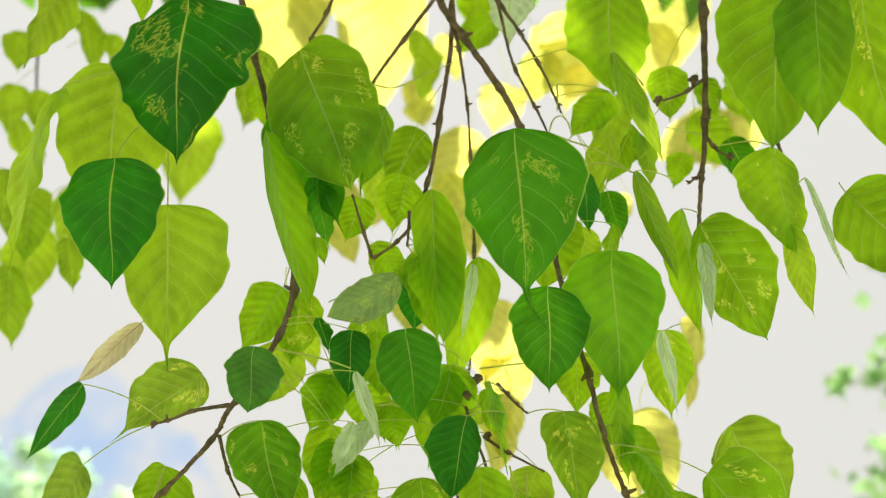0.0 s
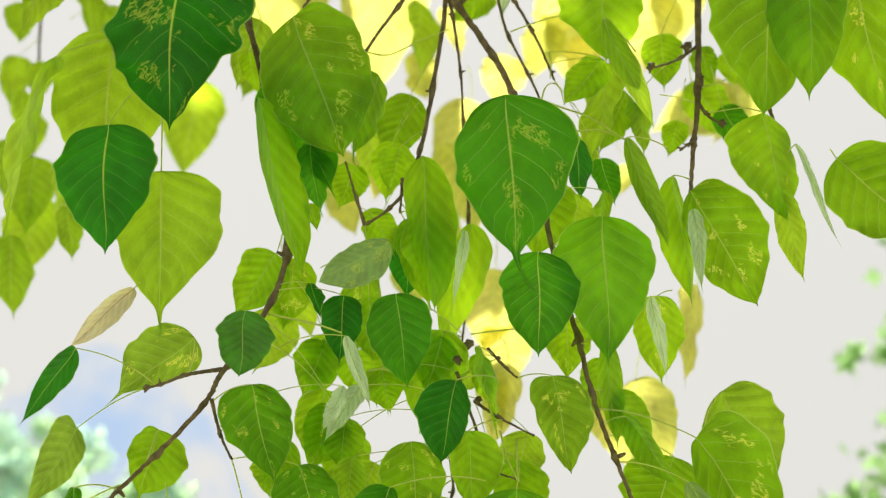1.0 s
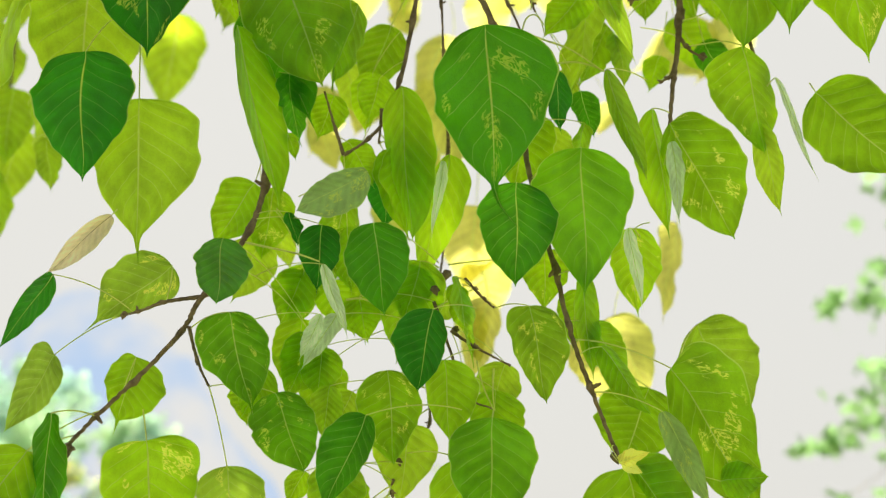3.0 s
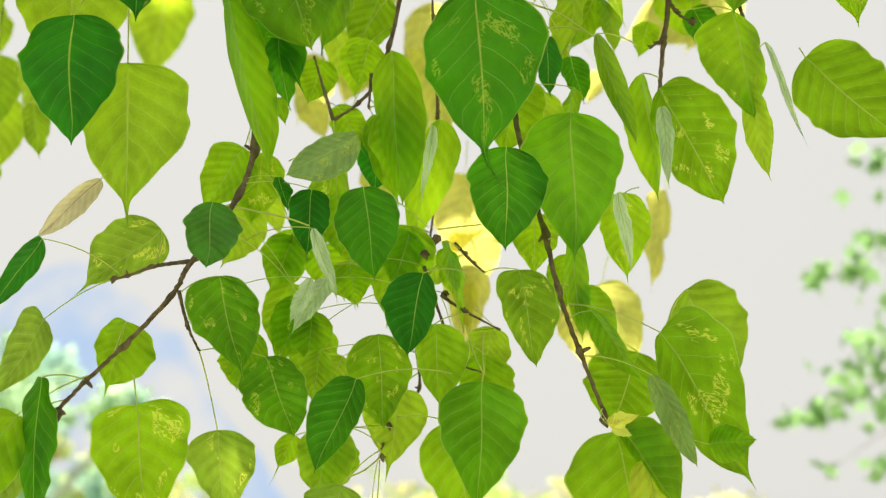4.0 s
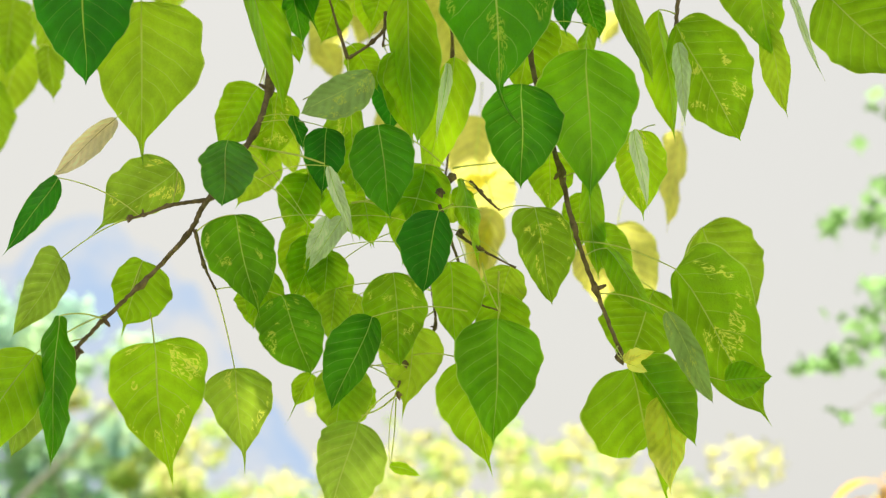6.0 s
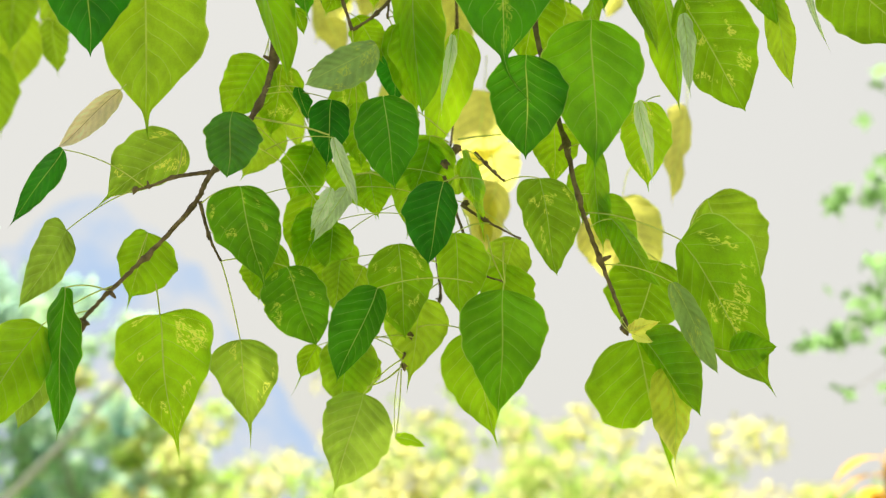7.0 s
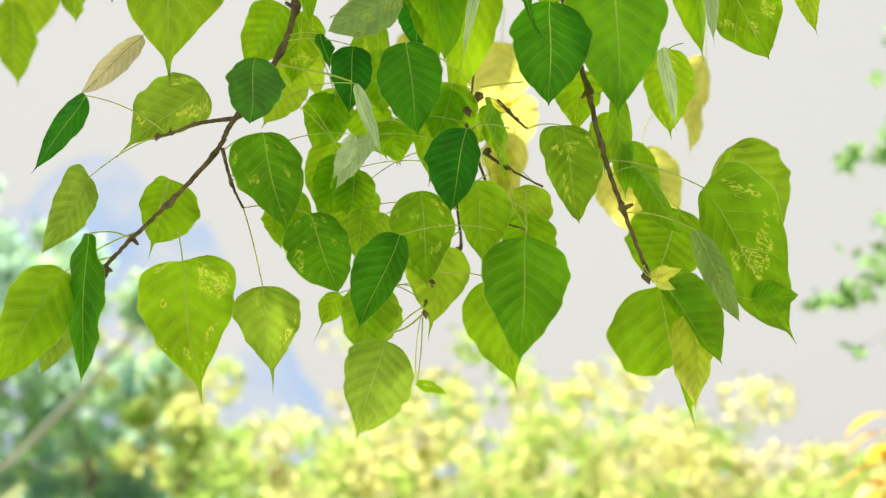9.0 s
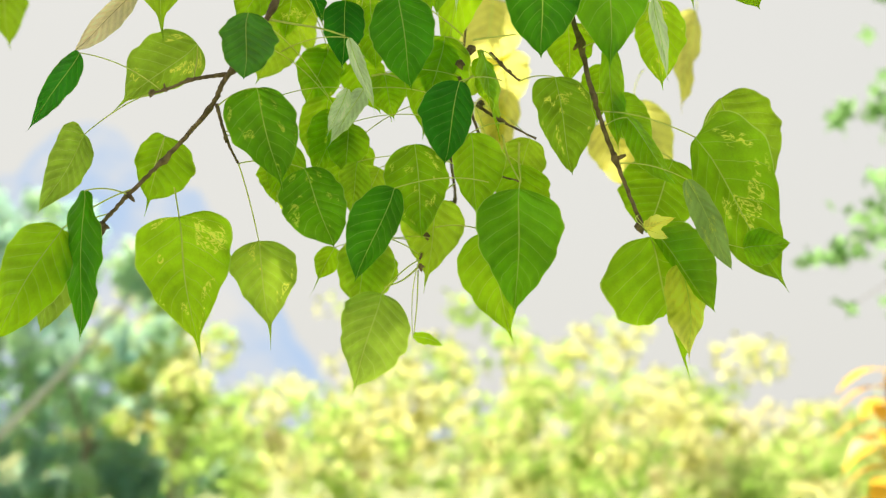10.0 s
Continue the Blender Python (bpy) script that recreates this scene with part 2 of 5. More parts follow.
GRASS = rough_material("grass_ground", (0.16, 0.20, 0.06), (0.34, 0.38, 0.14), 0.35, 0.95, 0.05)
# shrub leaf colours are paled to carry haze and washed-out sunlight
BUSH = foliage_material("haze_paled_foliage", (0.45, 0.47, 0.22), (0.70, 0.68, 0.30), 0.82, (0.40, 0.58, 0.14))
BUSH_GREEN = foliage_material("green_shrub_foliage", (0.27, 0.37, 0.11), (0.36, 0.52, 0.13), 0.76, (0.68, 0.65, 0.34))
# distance haze is put into this lightened blue-green leaf colour
WOOD_HAZE = foliage_material("haze_tinted_foliage", (0.19, 0.33, 0.30), (0.45, 0.69, 0.60), 0.66, (0.60, 0.82, 0.50), 0.8)
MAPLE = foliage_material("lobed_leaf_foliage", (0.09, 0.20, 0.09), (0.34, 0.57, 0.24), 0.6)
ORANGE = foliage_material("golden_foliage", (0.62, 0.36, 0.04), (0.90, 0.58, 0.08), 0.5)
FIG_SHADE_CROWN = foliage_material("unseen_shading_foliage", (0.04, 0.13, 0.02), (0.16, 0.40, 0.02), 0.5)
# the hill glows unlit; blue and sky tones stand for bright haze
FAR_HILL = glow_material("hill_haze_glow", (0.25, 0.325, 0.44), (0.405, 0.40, 0.385), 0.022, 1.0)


# ---- mesh helpers ----
def part(name, verts, faces, material, parent, label="", uvs=None, smooth=True):
    """One mesh object under a thing or a part."""
    me = bpy.data.meshes.new(name)
    me.from_pydata([tuple(v) for v in verts], [], faces)
    me.materials.append(material)
    if smooth:
        me.polygons.foreach_set("use_smooth", [True] * len(me.polygons))
    if uvs is not None:
        layer = me.uv_layers.new(name="UVMap")
        index = np.empty(len(me.loops), dtype=np.int32)
        me.loops.foreach_get("vertex_index", index)
        layer.data.foreach_set("uv", np.asarray(uvs, dtype=np.float32)[index].ravel())
    me.update()
    ob = new(name, me)
    if parent is not None:
        ob.parent = parent
    if label:
        tagged(ob, label)
    return ob


def tube(points, radii, sides=6):
    """Vertices and faces of a closed tube along points."""
    pts = np.asarray(points, float)
    tang = np.gradient(pts, axis=0)
    tang /= np.linalg.norm(tang, axis=1)[:, None] + 1e-12
    ref = np.array([0.31, -0.94, 0.17])
    verts, faces = [], []
    for p, t, r in zip(pts, tang, radii):
        a = np.cross(t, ref); a /= np.linalg.norm(a) + 1e-12
        b = np.cross(t, a)
        for k in range(sides):
            w = 2 * math.pi * k / sides
            verts.append(p + r * (math.cos(w) * a + math.sin(w) * b))
    for i in range(len(pts) - 1):
        for k in range(sides):
            q = (k + 1) % sides
            faces.append((i * sides + k, i * sides + q, (i + 1) * sides + q, (i + 1) * sides + k))
    faces.append(tuple(range(sides))[::-1])
    faces.append(tuple((len(pts) - 1) * sides + k for k in range(sides)))
    return verts, faces


def smooth_line(points, steps):
    """A Catmull-Rom line through the points."""
    p = [np.asarray(q, float) for q in points]
    p = [2 * p[0] - p[1]] + p + [2 * p[-1] - p[-2]]
    line = []
    for i in range(1, len(p) - 2):
        for k in range(steps):
            t = k / steps
            line.append(0.5 * (2 * p[i] + (p[i + 1] - p[i - 1]) * t + (2 * p[i - 1] - 5 * p[i] + 4 * p[i + 1] - p[i + 2]) * t * t
                               + (3 * p[i] - p[i - 1] - 3 * p[i + 1] + p[i + 2]) * t ** 3))
    line.append(p[-2])
    return np.array(line)


dice = random.Random(11)


def leaf(branch, kind, base, tip, width, turn, stalk, drip=0.10, cup=None, wave=1.0, bend=None, hook=0.0, tear=0, lobe=0.03, tilt=None,
         sides=(1.0, 1.0), folds=(0, 0), widest=None, full=None):
    """A heart-shaped fig leaf that hangs from base to tip: blade, with veins and stalk under it.
    turn: degrees about its own axis; drip: share of the length taken by the thin tail. For the two halves of the blade,
    sides: share of the half width; folds: degrees by which the half is folded back along the midrib;
    widest: where along the blade it is widest; full: how late it narrows; lobe: how far its shoulder rises over the stalk."""
    base, tip = np.array(base), np.array(tip)
    axis = tip - base
    length = np.linalg.norm(axis)
    axis /= length
    face = np.array([0.0, -1.0, dice.uniform(-0.25, 0.15) if tilt is None else tilt])
    face -= axis * (face @ axis)
    face /= np.linalg.norm(face)
    side = np.cross(axis, face)
    a = radians(turn)
    side, face = side * math.cos(a) + face * math.sin(a), face * math.cos(a) - side * math.sin(a)
    cup = dice.uniform(-0.05, 0.22) if cup is None else cup
    bend = dice.uniform(-0.07, 0.06) if bend is None else bend
    twist = dice.uniform(-0.2, 0.2)
    phase = [dice.uniform(0, 6.28) for _ in range(9)]
    skew = dice.uniform(-0.04, 0.04)
    widest = dice.uniform(0.29, 0.40) if widest is None else widest
    full = dice.uniform(1.6, 2.3) if full is None else full
    half = width / 2
    pair = lambda v: v if isinstance(v, tuple) else (v, v)
    broad, late, rise, share = pair(widest), pair(full), pair(lobe), pair(sides)
    slope = tuple(math.tan(radians(f)) for f in folds)

    def spot(u, v):
        """A place on the blade: u from -1 to 1 across, v from 0 to 1 along."""
        u, v = np.asarray(u, float), np.asarray(v, float)
        each = lambda p: np.where(u > 0, p[0], p[1])
        wide = each(broad)
        vb = np.clip(v / (1 - drip), 0, 1)
        h = np.where(vb < wide, (1 - np.clip(1 - vb / wide, 0, 1) ** 2.3) ** 0.62, 1 - np.clip((vb - wide) / (1 - wide), 0, 1) ** each(late))
        tail = 0.15 * np.clip((1 - v) / (1.6 * drip + 0.03), 0, 1) ** 1.7 * np.clip(v * 6, 0, 1)
        h = (np.clip(h, 0, 1) ** 3 + tail ** 3) ** (1 / 3) + 0.004
        sg = np.sign(u)
        edge = 1 + wave * (0.024 * np.sin(v * 29 + phase[0] + sg) + 0.020 * np.sin(v * 47 + phase[1] * sg) * np.sin(v * 9 + phase[6])
                + 0.028 * np.sin(v * 15 + phase[7] * sg)) + skew * sg
        x = u * h * half * each(share) * np.where(np.abs(u) > 0.5, 1 + (edge - 1) * (np.abs(u) - 0.5) * 2, 1)
        lift = each(rise) * length * np.abs(u) ** 1.3 * (1 - vb) ** 3.2 * (1 - np.exp(-vb * 30))
        s = v * length - lift
        z = (cup - each(slope)) * np.abs(x) + bend * length * 4 * v * (1 - v)
        body = np.clip(h * 1.3, 0, 1)
        z = z + body * wave * half * (0.10 * np.sin(v * 13 + phase[2] + 2.2 * sg) * u * u + 0.045 * np.sin(v * 27 + phase[3] * sg) * np.abs(u) ** 3)
        z = z + body * wave * half * 0.08 * np.sin(3.1 * u + phase[4] + 5 * v) - 0.25 * half * cup * np.abs(u) ** 4
        # the blade swells a little between its side veins
        z = z + body * half * 0.022 * np.sin((v - 0.2 * np.abs(u)) * 50 + phase[5] * sg) * np.sin(np.pi * np.abs(u))
        w = twist * (v - 0.3)
        x, z = x * np.cos(w) - z * np.sin(w), z * np.cos(w) + x * np.sin(w)
        curl = hook * length * np.clip(v - 0.72, 0, 1) ** 2 * 4
        curl = curl + 0.012 * length * np.sin(v * 5 + phase[8]) * np.clip(v * 8, 0, 1) * np.clip((1 - v) * 6, 0, 1)
        return base + (x + curl)[..., None] * side + s[..., None] * axis + z[..., None] * face

    rows, cols = 44, 16
    vs = np.linspace(0.0, 1.0, rows + 1) ** 1.15
    us = np.linspace(-1, 1, cols + 1)
    # a torn leaf has lost the lower part of one half
    torn = lambda u: 0.49 + 0.13 * u - 0.17 * u ** 3 + 0.008 * np.sin(u * 17)
    verts, faces, marks = [], [], []
    for cross, cut in ([(us[us <= 0], 0), (us[us >= 0], 1)] if tear else [(us, 0)]):
        uu, vv = np.meshgrid(cross, vs)
        if cut:
            vv = vv * torn(uu)
        first, wide = len(verts), len(cross)
        verts.extend(spot(uu, vv).reshape(-1, 3))
        marks.extend(np.stack([uu.ravel() * 0.5 + 0.5, vv.ravel()], 1))
        for i in range(rows):
            for j in range(wide - 1):
                n = first + i * wide + j
                faces.append((n, n + 1, n + wide + 1, n + wide))
    blade = part("leaf", verts, faces, LEAF[kind], branch, LEAF_WORDS[kind], np.array(marks))

    # the midrib stands a little proud of the blade
    thick = 0.00082 * (0.55 + 0.45 * min(1.3, length / 0.13))
    v = np.linspace(0, 0.97, 26)
    line = spot(v * 0, v)
    r = np.linspace(thick * 0.62, thick * 0.16, 26)[:, None]
    ribs = np.stack([line - side * r + face * 0.0002, line + face * r * 0.8, line + side * r + face * 0.0002], 1).reshape(-1, 3)
    part("midrib", ribs, [(3 * i + k, 3 * i + k + 1, 3 * i + k + 4, 3 * i + k + 3) for i in range(25) for k in range(2)],
         RIB_DRY if kind == "b" else RIB, blade)
    if stalk is not None:
        q = np.array(stalk)
        gap = np.linalg.norm(q - base)
        rise = (base + q) / 2 - axis * gap * 0.10 + np.array([0, 0.0, 0.06 * gap])
        t = np.linspace(0, 1, 12)[:, None]
        line = (1 - t) ** 2 * q + 2 * t * (1 - t) * rise + t ** 2 * base
        ve, fa = tube(line, np.linspace(thick * 1.0, thick * 0.8, 12), 6)
        part("stalk", ve, fa, STALK, blade)
    return blade


LEAF_WORDS = {
    "m": "fresh green heart-shaped leaf", "mm": "green heart-shaped leaf with pale insect tracks",
    "n": "full green heart-shaped leaf", "nm": "full green leaf with faint insect tracks",
    "h": "smooth mid-green heart-shaped leaf", "hm": "mid-green leaf with thin insect tracks",
    "s": "grey-green satiny curled leaf",
    "o": "pale olive-green thin leaf", "om": "pale olive-green leaf with yellow insect tracks",
    "d": "deep green heart-shaped leaf", "dm": "deep green leaf with yellow insect tracks",
    "g": "glossy deep green curled leaf", "p": "yellow-green thin young leaf", "pm": "pale green leaf with yellow insect tracks",
    "y": "grey-green leaf with whitish sheen put into its colour", "q": "thin leaf with sunlit yellow put into its colour", "b": "dry tan shrivelled leaf", "z": "thin bright yellow leaf, for sprouts and a sunlit patch",
}


def twig(branch, points, radius):
    """A woody twig with swollen ringed nodes and small leaf scars."""
    line = smooth_line(points, 14)
    n = len(line)
    radius *= 1.06
    rad, jog = [], []
    bumps = {int(14 * (k + dice.uniform(-0.25, 0.25))): dice.uniform(0.35, 0.9) for k in range(1, len(points))}
    for i in range(n):
        swell = max((b * math.exp(-((i - at) / 1.3) ** 2) for at, b in bumps.items()), default=0.0)
        rad.append(radius * (1 - 0.55 * i / n) * (1.0 + swell + dice.uniform(-0.09, 0.11)))
        jog.append([dice.uniform(-1, 1) * radius * (0.12 + 0.35 * swell) for _ in range(3)])
    ve, fa = tube(line + np.array(jog), rad, 9)
    ob = part("twig", ve, fa, BARK, branch)
    for at, b in bumps.items():                      # a stub left where a leaf fell
        if b > 0.6 and 2 < at < n - 3:
            w = dice.uniform(0, 6.28)
            out = np.array([math.cos(w), -0.4, math.sin(w)])
            sv, sf = tube([line[at], line[at] + out * radius * 1.7, line[at] + out * radius * 2.5], [radius * 0.62, radius * 0.5, radius * 0.3], 7)
            part("scar", sv, sf, BARK, ob)
    return ob


def shoot(branch, points, radius):
    """A bare green leaf stalk."""
    line = smooth_line(points, 7)
    ve, fa = tube(line, np.linspace(radius, radius * 0.7, len(line)), 6)
    return part("stalk", ve, fa, STALK, branch)


def bud(branch, place, size):
    """A knobbly twig end: a ringed collar, two blunt scales and a pointed tip."""
    place = np.array(place)
    lean = np.array([dice.uniform(-0.5, 0.5), dice.uniform(-0.3, 0.3), -1.0])
    lean /= np.linalg.norm(lean)
    high = np.linspace(0, 1, 13)
    girth = [0.55, 0.8, 0.95, 0.85, 0.72, 0.82, 0.8, 0.66, 0.55, 0.45, 0.32, 0.2, 0.05]
    verts, faces = tube([place + lean * size * (h * 2.4 - 1.0) for h in high], [size * 0.85 * g for g in girth], 11)
    verts = [tuple(p + (p - place) * 0.22 * noise.noise(tuple((p - place) / size * 1.7 + 9 * place))) for p in np.array(verts)]
    for k in range(3):
        w = 2.1 * k + dice.uniform(0, 0.9)
        out = np.array([math.cos(w), math.sin(w), 0.25])
        ve, fa = tube([place - lean * size * 0.3, place + out * size * 0.75, place + out * size * 1.15 + lean * size * 0.3],
                      [size * 0.5, size * 0.42, size * 0.12], 8)
        n = len(verts)
        verts.extend(tuple(v) for v in ve)
        faces.extend(tuple(i + n for i in f) for f in fa)
    return part("bud", verts, faces, BARK, branch)


def hanging_branch(label):
    return tagged(new("fig_branch"), label, "branch", "hanging branches of the fig tree")


# ---- ground and distance ----
def ground_sheet():
    n = 60
    xs = np.sign(np.linspace(-1, 1, n)) * np.abs(np.linspace(-1, 1, n)) ** 3 * 1500
    verts = [(x, y + 100, 0.25 * noise.noise((x * 0.05, y * 0.05, 0)) * min(1, abs(x) / 5 + abs(y) / 5) - 0.15) for y in xs for x in xs]
    faces = [(j * n + i, j * n + i + 1, (j + 1) * n + i + 1, (j + 1) * n + i) for j in range(n - 1) for i in range(n - 1)]
    ob = part("ground", verts, faces, GRASS, None)
    tagged(ob, "uneven grassy ground under the trees", "ground", kind="structure")


def ridge_line(name, y, x0, x1, peak, height, wide, seed, label):
    """A far ridge: a rolling hill with slopes on both sides."""
    n, k = 90, 14
    verts, faces = [], []
    for j in range(k):
        f = j / (k - 1)
        for i in range(n):
            x = x0 + (x1 - x0) * i / (n - 1)
            h = height * math.exp(-((x - peak) / wide) ** 2) + 0.11 * height * noise.fractal((x * 0.035 + seed, 0, seed), 0.7, 2.0, 6)
            h *= math.sin(math.pi * min(1, 0.02 + f * 0.98)) ** 0.8
            verts.append((x, y + (f - 0.5) * 90, max(h, -1) + 2.2 * noise.noise((x * 0.08, f * 6, seed))))
    for j in range(k - 1):
        for i in range(n - 1):
            faces.append((j * n + i, j * n + i + 1, (j + 1) * n + i + 1, (j + 1) * n + i))
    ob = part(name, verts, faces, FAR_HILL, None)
    tagged(ob, label, "hill", kind="structure")


def leaf_cloud(centres, radii, count, size, rng, droop=0.4):
    """Many small pointed leaves, four corners each, thickest near the outside of the clumps."""
    centres, radii = np.asarray(centres, float), np.asarray(radii, float)
    pick = rng.integers(0, len(centres), count)
    d = rng.normal(size=(count, 3)); d /= np.linalg.norm(d, axis=1)[:, None]
    r = rng.uniform(0.35, 1.0, (count, 1)) ** 0.5
    p = centres[pick] + d * r * radii[pick][:, None] * np.array([1, 1, 0.8])
    a = rng.normal(size=(count, 3)); a[:, 2] -= droop; a /= np.linalg.norm(a, axis=1)[:, None]
    b = np.cross(a, rng.normal(size=(count, 3))); b /= np.linalg.norm(b, axis=1)[:, None]
    s = (size * rng.uniform(0.6, 1.4, count))[:, None]
    v = np.stack([p, p + a * s * 0.45 + b * s * 0.36, p + a * s, p + a * s * 0.45 - b * s * 0.36], 1).reshape(-1, 3)
    f = np.arange(count * 4).reshape(-1, 4)
    return v, [tuple(q) for q in f.tolist()]


def tree(name, x, y, height, spread, material, seed, label, count=9000, size=0.2, trunk_tilt=0.0, low=0.25, trunk_radius=None, clumps=5, girth=0.28):
    """A tree: tapered trunk with limbs, and a crown of many small leaves in uneven clumps."""
    rng = np.random.default_rng(seed)
    root = tagged(new(name), label, "tree" if name == "tree" else "shrub")
    root.location = (x, y, -0.15)
    r = trunk_radius or 0.03 * height
    fork = np.array([trunk_tilt * height * 0.5, 0, height * 0.45])
    verts, faces = tube(smooth_line([(0, 0, -0.2), fork * 0.5 + rng.normal(size=3) * 0.04 * height * np.array([1, 1, 0]), fork], 6),
                        np.linspace(r, r * 0.6, 13), 10)
    centres, radii = [], []
    for k in range(11):
        w = k * 2.4 + rng.uniform(0, 0.8)
        reach = spread * rng.uniform(0.3, 1.0)
        end = fork + np.array([math.cos(w) * reach, math.sin(w) * reach, height * rng.uniform(low - 0.4, 0.45)])
        ve, fa = tube(smooth_line([fork * rng.uniform(0.7, 1.0), (fork + end) / 2 + np.array([0, 0, 0.05 * height]), end], 5), np.linspace(r * 0.3, r * 0.04, 11), 6)
        n = len(verts)
        verts.extend(ve)
        faces.extend(tuple(i + n for i in f) for f in fa)
        for _ in range(clumps):
            centres.append(end + rng.normal(size=3) * spread * 0.28 * np.array([1, 1, 0.8]))
            radii.append(spread * rng.uniform(0.10, girth))
    part("trunk", verts, faces, TRUNK, root)
    v, f = leaf_cloud(centres, radii, count, size, rng)
    part("crown", v, f, material, root, smooth=False)
    return root


def outline_leaves(places, size, rng, lobes, droop):
    """Flat many-lobed leaves (fans round their own centre) at the places."""
    verts, faces = [], []
    for p in places:
        a = rng.normal(size=3) + np.array([0, 0, -droop]); a /= np.linalg.norm(a)
        b = np.cross(a, rng.normal(size=3)); b /= np.linalg.norm(b)
        c = np.cross(a, b)
        s = size * rng.uniform(0.65, 1.25)
        n, k = len(verts), 2 * lobes
        verts.append(p + c * s * 0.06)
        for i in range(k):
            w = 2 * math.pi * (i + 0.5) / k
            r = s * (0.62 if i % 2 else 0.30) * (1 + 0.35 * math.cos(w))
            verts.append(p + r * (math.cos(w) * a + math.sin(w) * b))
        faces.extend((n, n + 1 + i, n + 1 + (i + 1) % k) for i in range(k))
    return verts, faces


def lobed_tree(root_xy, clumps, label):
    """A slim tree beside the view whose thin limbs end in loose tufts of lobed leaves."""
    rng = np.random.default_rng(8)
    root = tagged(new("tree"), label, "tree")
    x, y = root_xy
    stem = smooth_line([(x, y, -0.3), (x + 0.1, y + 0.1, 1.2), (x - 0.05, y + 0.15, 2.6), (x, y, 4.2)], 8)
    verts, faces = tube(stem, np.linspace(0.07, 0.03, len(stem)), 10)
    places = []
    for cx, cy, cz, spread, count in clumps:
        end = np.array([cx, cy, cz])
        near = stem[np.argmin(np.abs(stem[:, 2] - cz - 0.5))]
        ve, fa = tube(smooth_line([near, (near + end) / 2 + np.array([0, 0, 0.06]), end], 6), np.linspace(0.005, 0.0015, 13), 6)
        n = len(verts)
        verts.extend(ve)
        faces.extend(tuple(i + n for i in f) for f in fa)
        for _ in range(count):
            places.append(end + rng.normal(size=3) * spread * np.array([1.2, 1, 0.55]))
    part("trunk", verts, faces, TRUNK, root)
    ve, fa = outline_leaves(places, 0.085, rng, 5, 0.3)
    part("crown", ve, fa, MAPLE, root, smooth=False)


def golden_shrub(x, y, z, label):
    """An upright shrub with arching golden strap leaves."""
    rng = np.random.default_rng(21)
    root = tagged(new("shrub"), label, "shrub")
    verts, faces = tube(smooth_line([(x + 0.05, y, -0.2), (x + 0.02, y + 0.03, z * 0.5), (x, y, z + 0.05)], 6), np.linspace(0.03, 0.012, 13), 8)
    part("stem", verts, faces, TRUNK, root)
    for k in range(26):
        w = k * 2.4
        out = np.array([math.cos(w), math.sin(w), 0.0])
        across = np.array([-out[1], out[0], 0.0])
        start_at = np.array([x, y, z + 0.10 - 0.022 * k])
        size = rng.uniform(0.16, 0.24)
        t = np.linspace(0, 1, 9)
        mid = start_at + np.outer(t * size, out) + np.outer(0.35 * size * t - 0.75 * size * t * t, (0, 0, 1))
        half = 0.048 * np.sin(np.pi * (0.06 + 0.94 * t)) ** 0.8
        rows = np.stack([mid - half[:, None] * across, mid + np.array([0, 0, -0.006]), mid + half[:, None] * across], 1).reshape(-1, 3)
        part("golden_leaf", rows, [(3 * i + j, 3 * i + j + 1, 3 * i + j + 4, 3 * i + j + 3) for i in range(8) for j in range(2)], ORANGE, root)


def unseen_fig_tree():
    """The tree that the branches hang from, added out of view: a stout trunk beside the camera, a limb overhead, and a
    crown to shade the leaves.
    """
    rng = np.random.default_rng(4)
    root = tagged(new("unseen_fig_tree"), "unseen fig tree, its leafy limb added overhead for shade", "tree")
    ve, fa = tube(smooth_line([(-3.4, 1.2, -0.3), (-3.3, 1.3, 1.2), (-3.0, 1.5, 2.6), (-2.2, 1.62, 3.15)], 7), np.linspace(0.34, 0.16, 22), 16)
    part("trunk", ve, fa, TRUNK, root)
    ve, fa = tube(smooth_line([(-2.3, 1.61, 3.12), (-1.2, 1.66, 3.1), (0.0, 1.62, 3.08), (1.2, 1.68, 3.2), (2.2, 1.8, 3.5)], 7), np.linspace(0.12, 0.03, 29), 12)
    part("limb", ve, fa, TRUNK, root)
    # unseen clumps, set where they keep the sun off the hanging leaves
    centres = [(rng.uniform(-2.2, 1.9), rng.uniform(0.4, 2.5), rng.uniform(3.1, 3.5)) for _ in range(200)]
    # a higher unseen block that shades the distant branch
    centres += [(rng.uniform(-1.7, -0.72), rng.uniform(2.8, 3.7), rng.uniform(3.75, 4.1)) for _ in range(60)]
    ve, fa = leaf_cloud(centres, [0.2] * 260, 13500, 0.13, rng, 1.2)
    part("crown", ve, fa, FIG_SHADE_CROWN, root, smooth=False)


ground_sheet()
ridge_line("backdrop_hill", 420.0, -330.0, 120.0, -112.0, 98.0, 62.0, 3.0, "far wooded hill backdrop, pale blue haze put into its glow")
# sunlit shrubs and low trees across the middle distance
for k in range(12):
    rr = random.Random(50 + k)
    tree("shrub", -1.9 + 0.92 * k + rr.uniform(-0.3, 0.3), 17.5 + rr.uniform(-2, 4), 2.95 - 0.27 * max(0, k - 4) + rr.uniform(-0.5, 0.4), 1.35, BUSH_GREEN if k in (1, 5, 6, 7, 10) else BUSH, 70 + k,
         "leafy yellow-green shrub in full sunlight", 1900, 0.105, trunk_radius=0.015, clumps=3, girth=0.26)
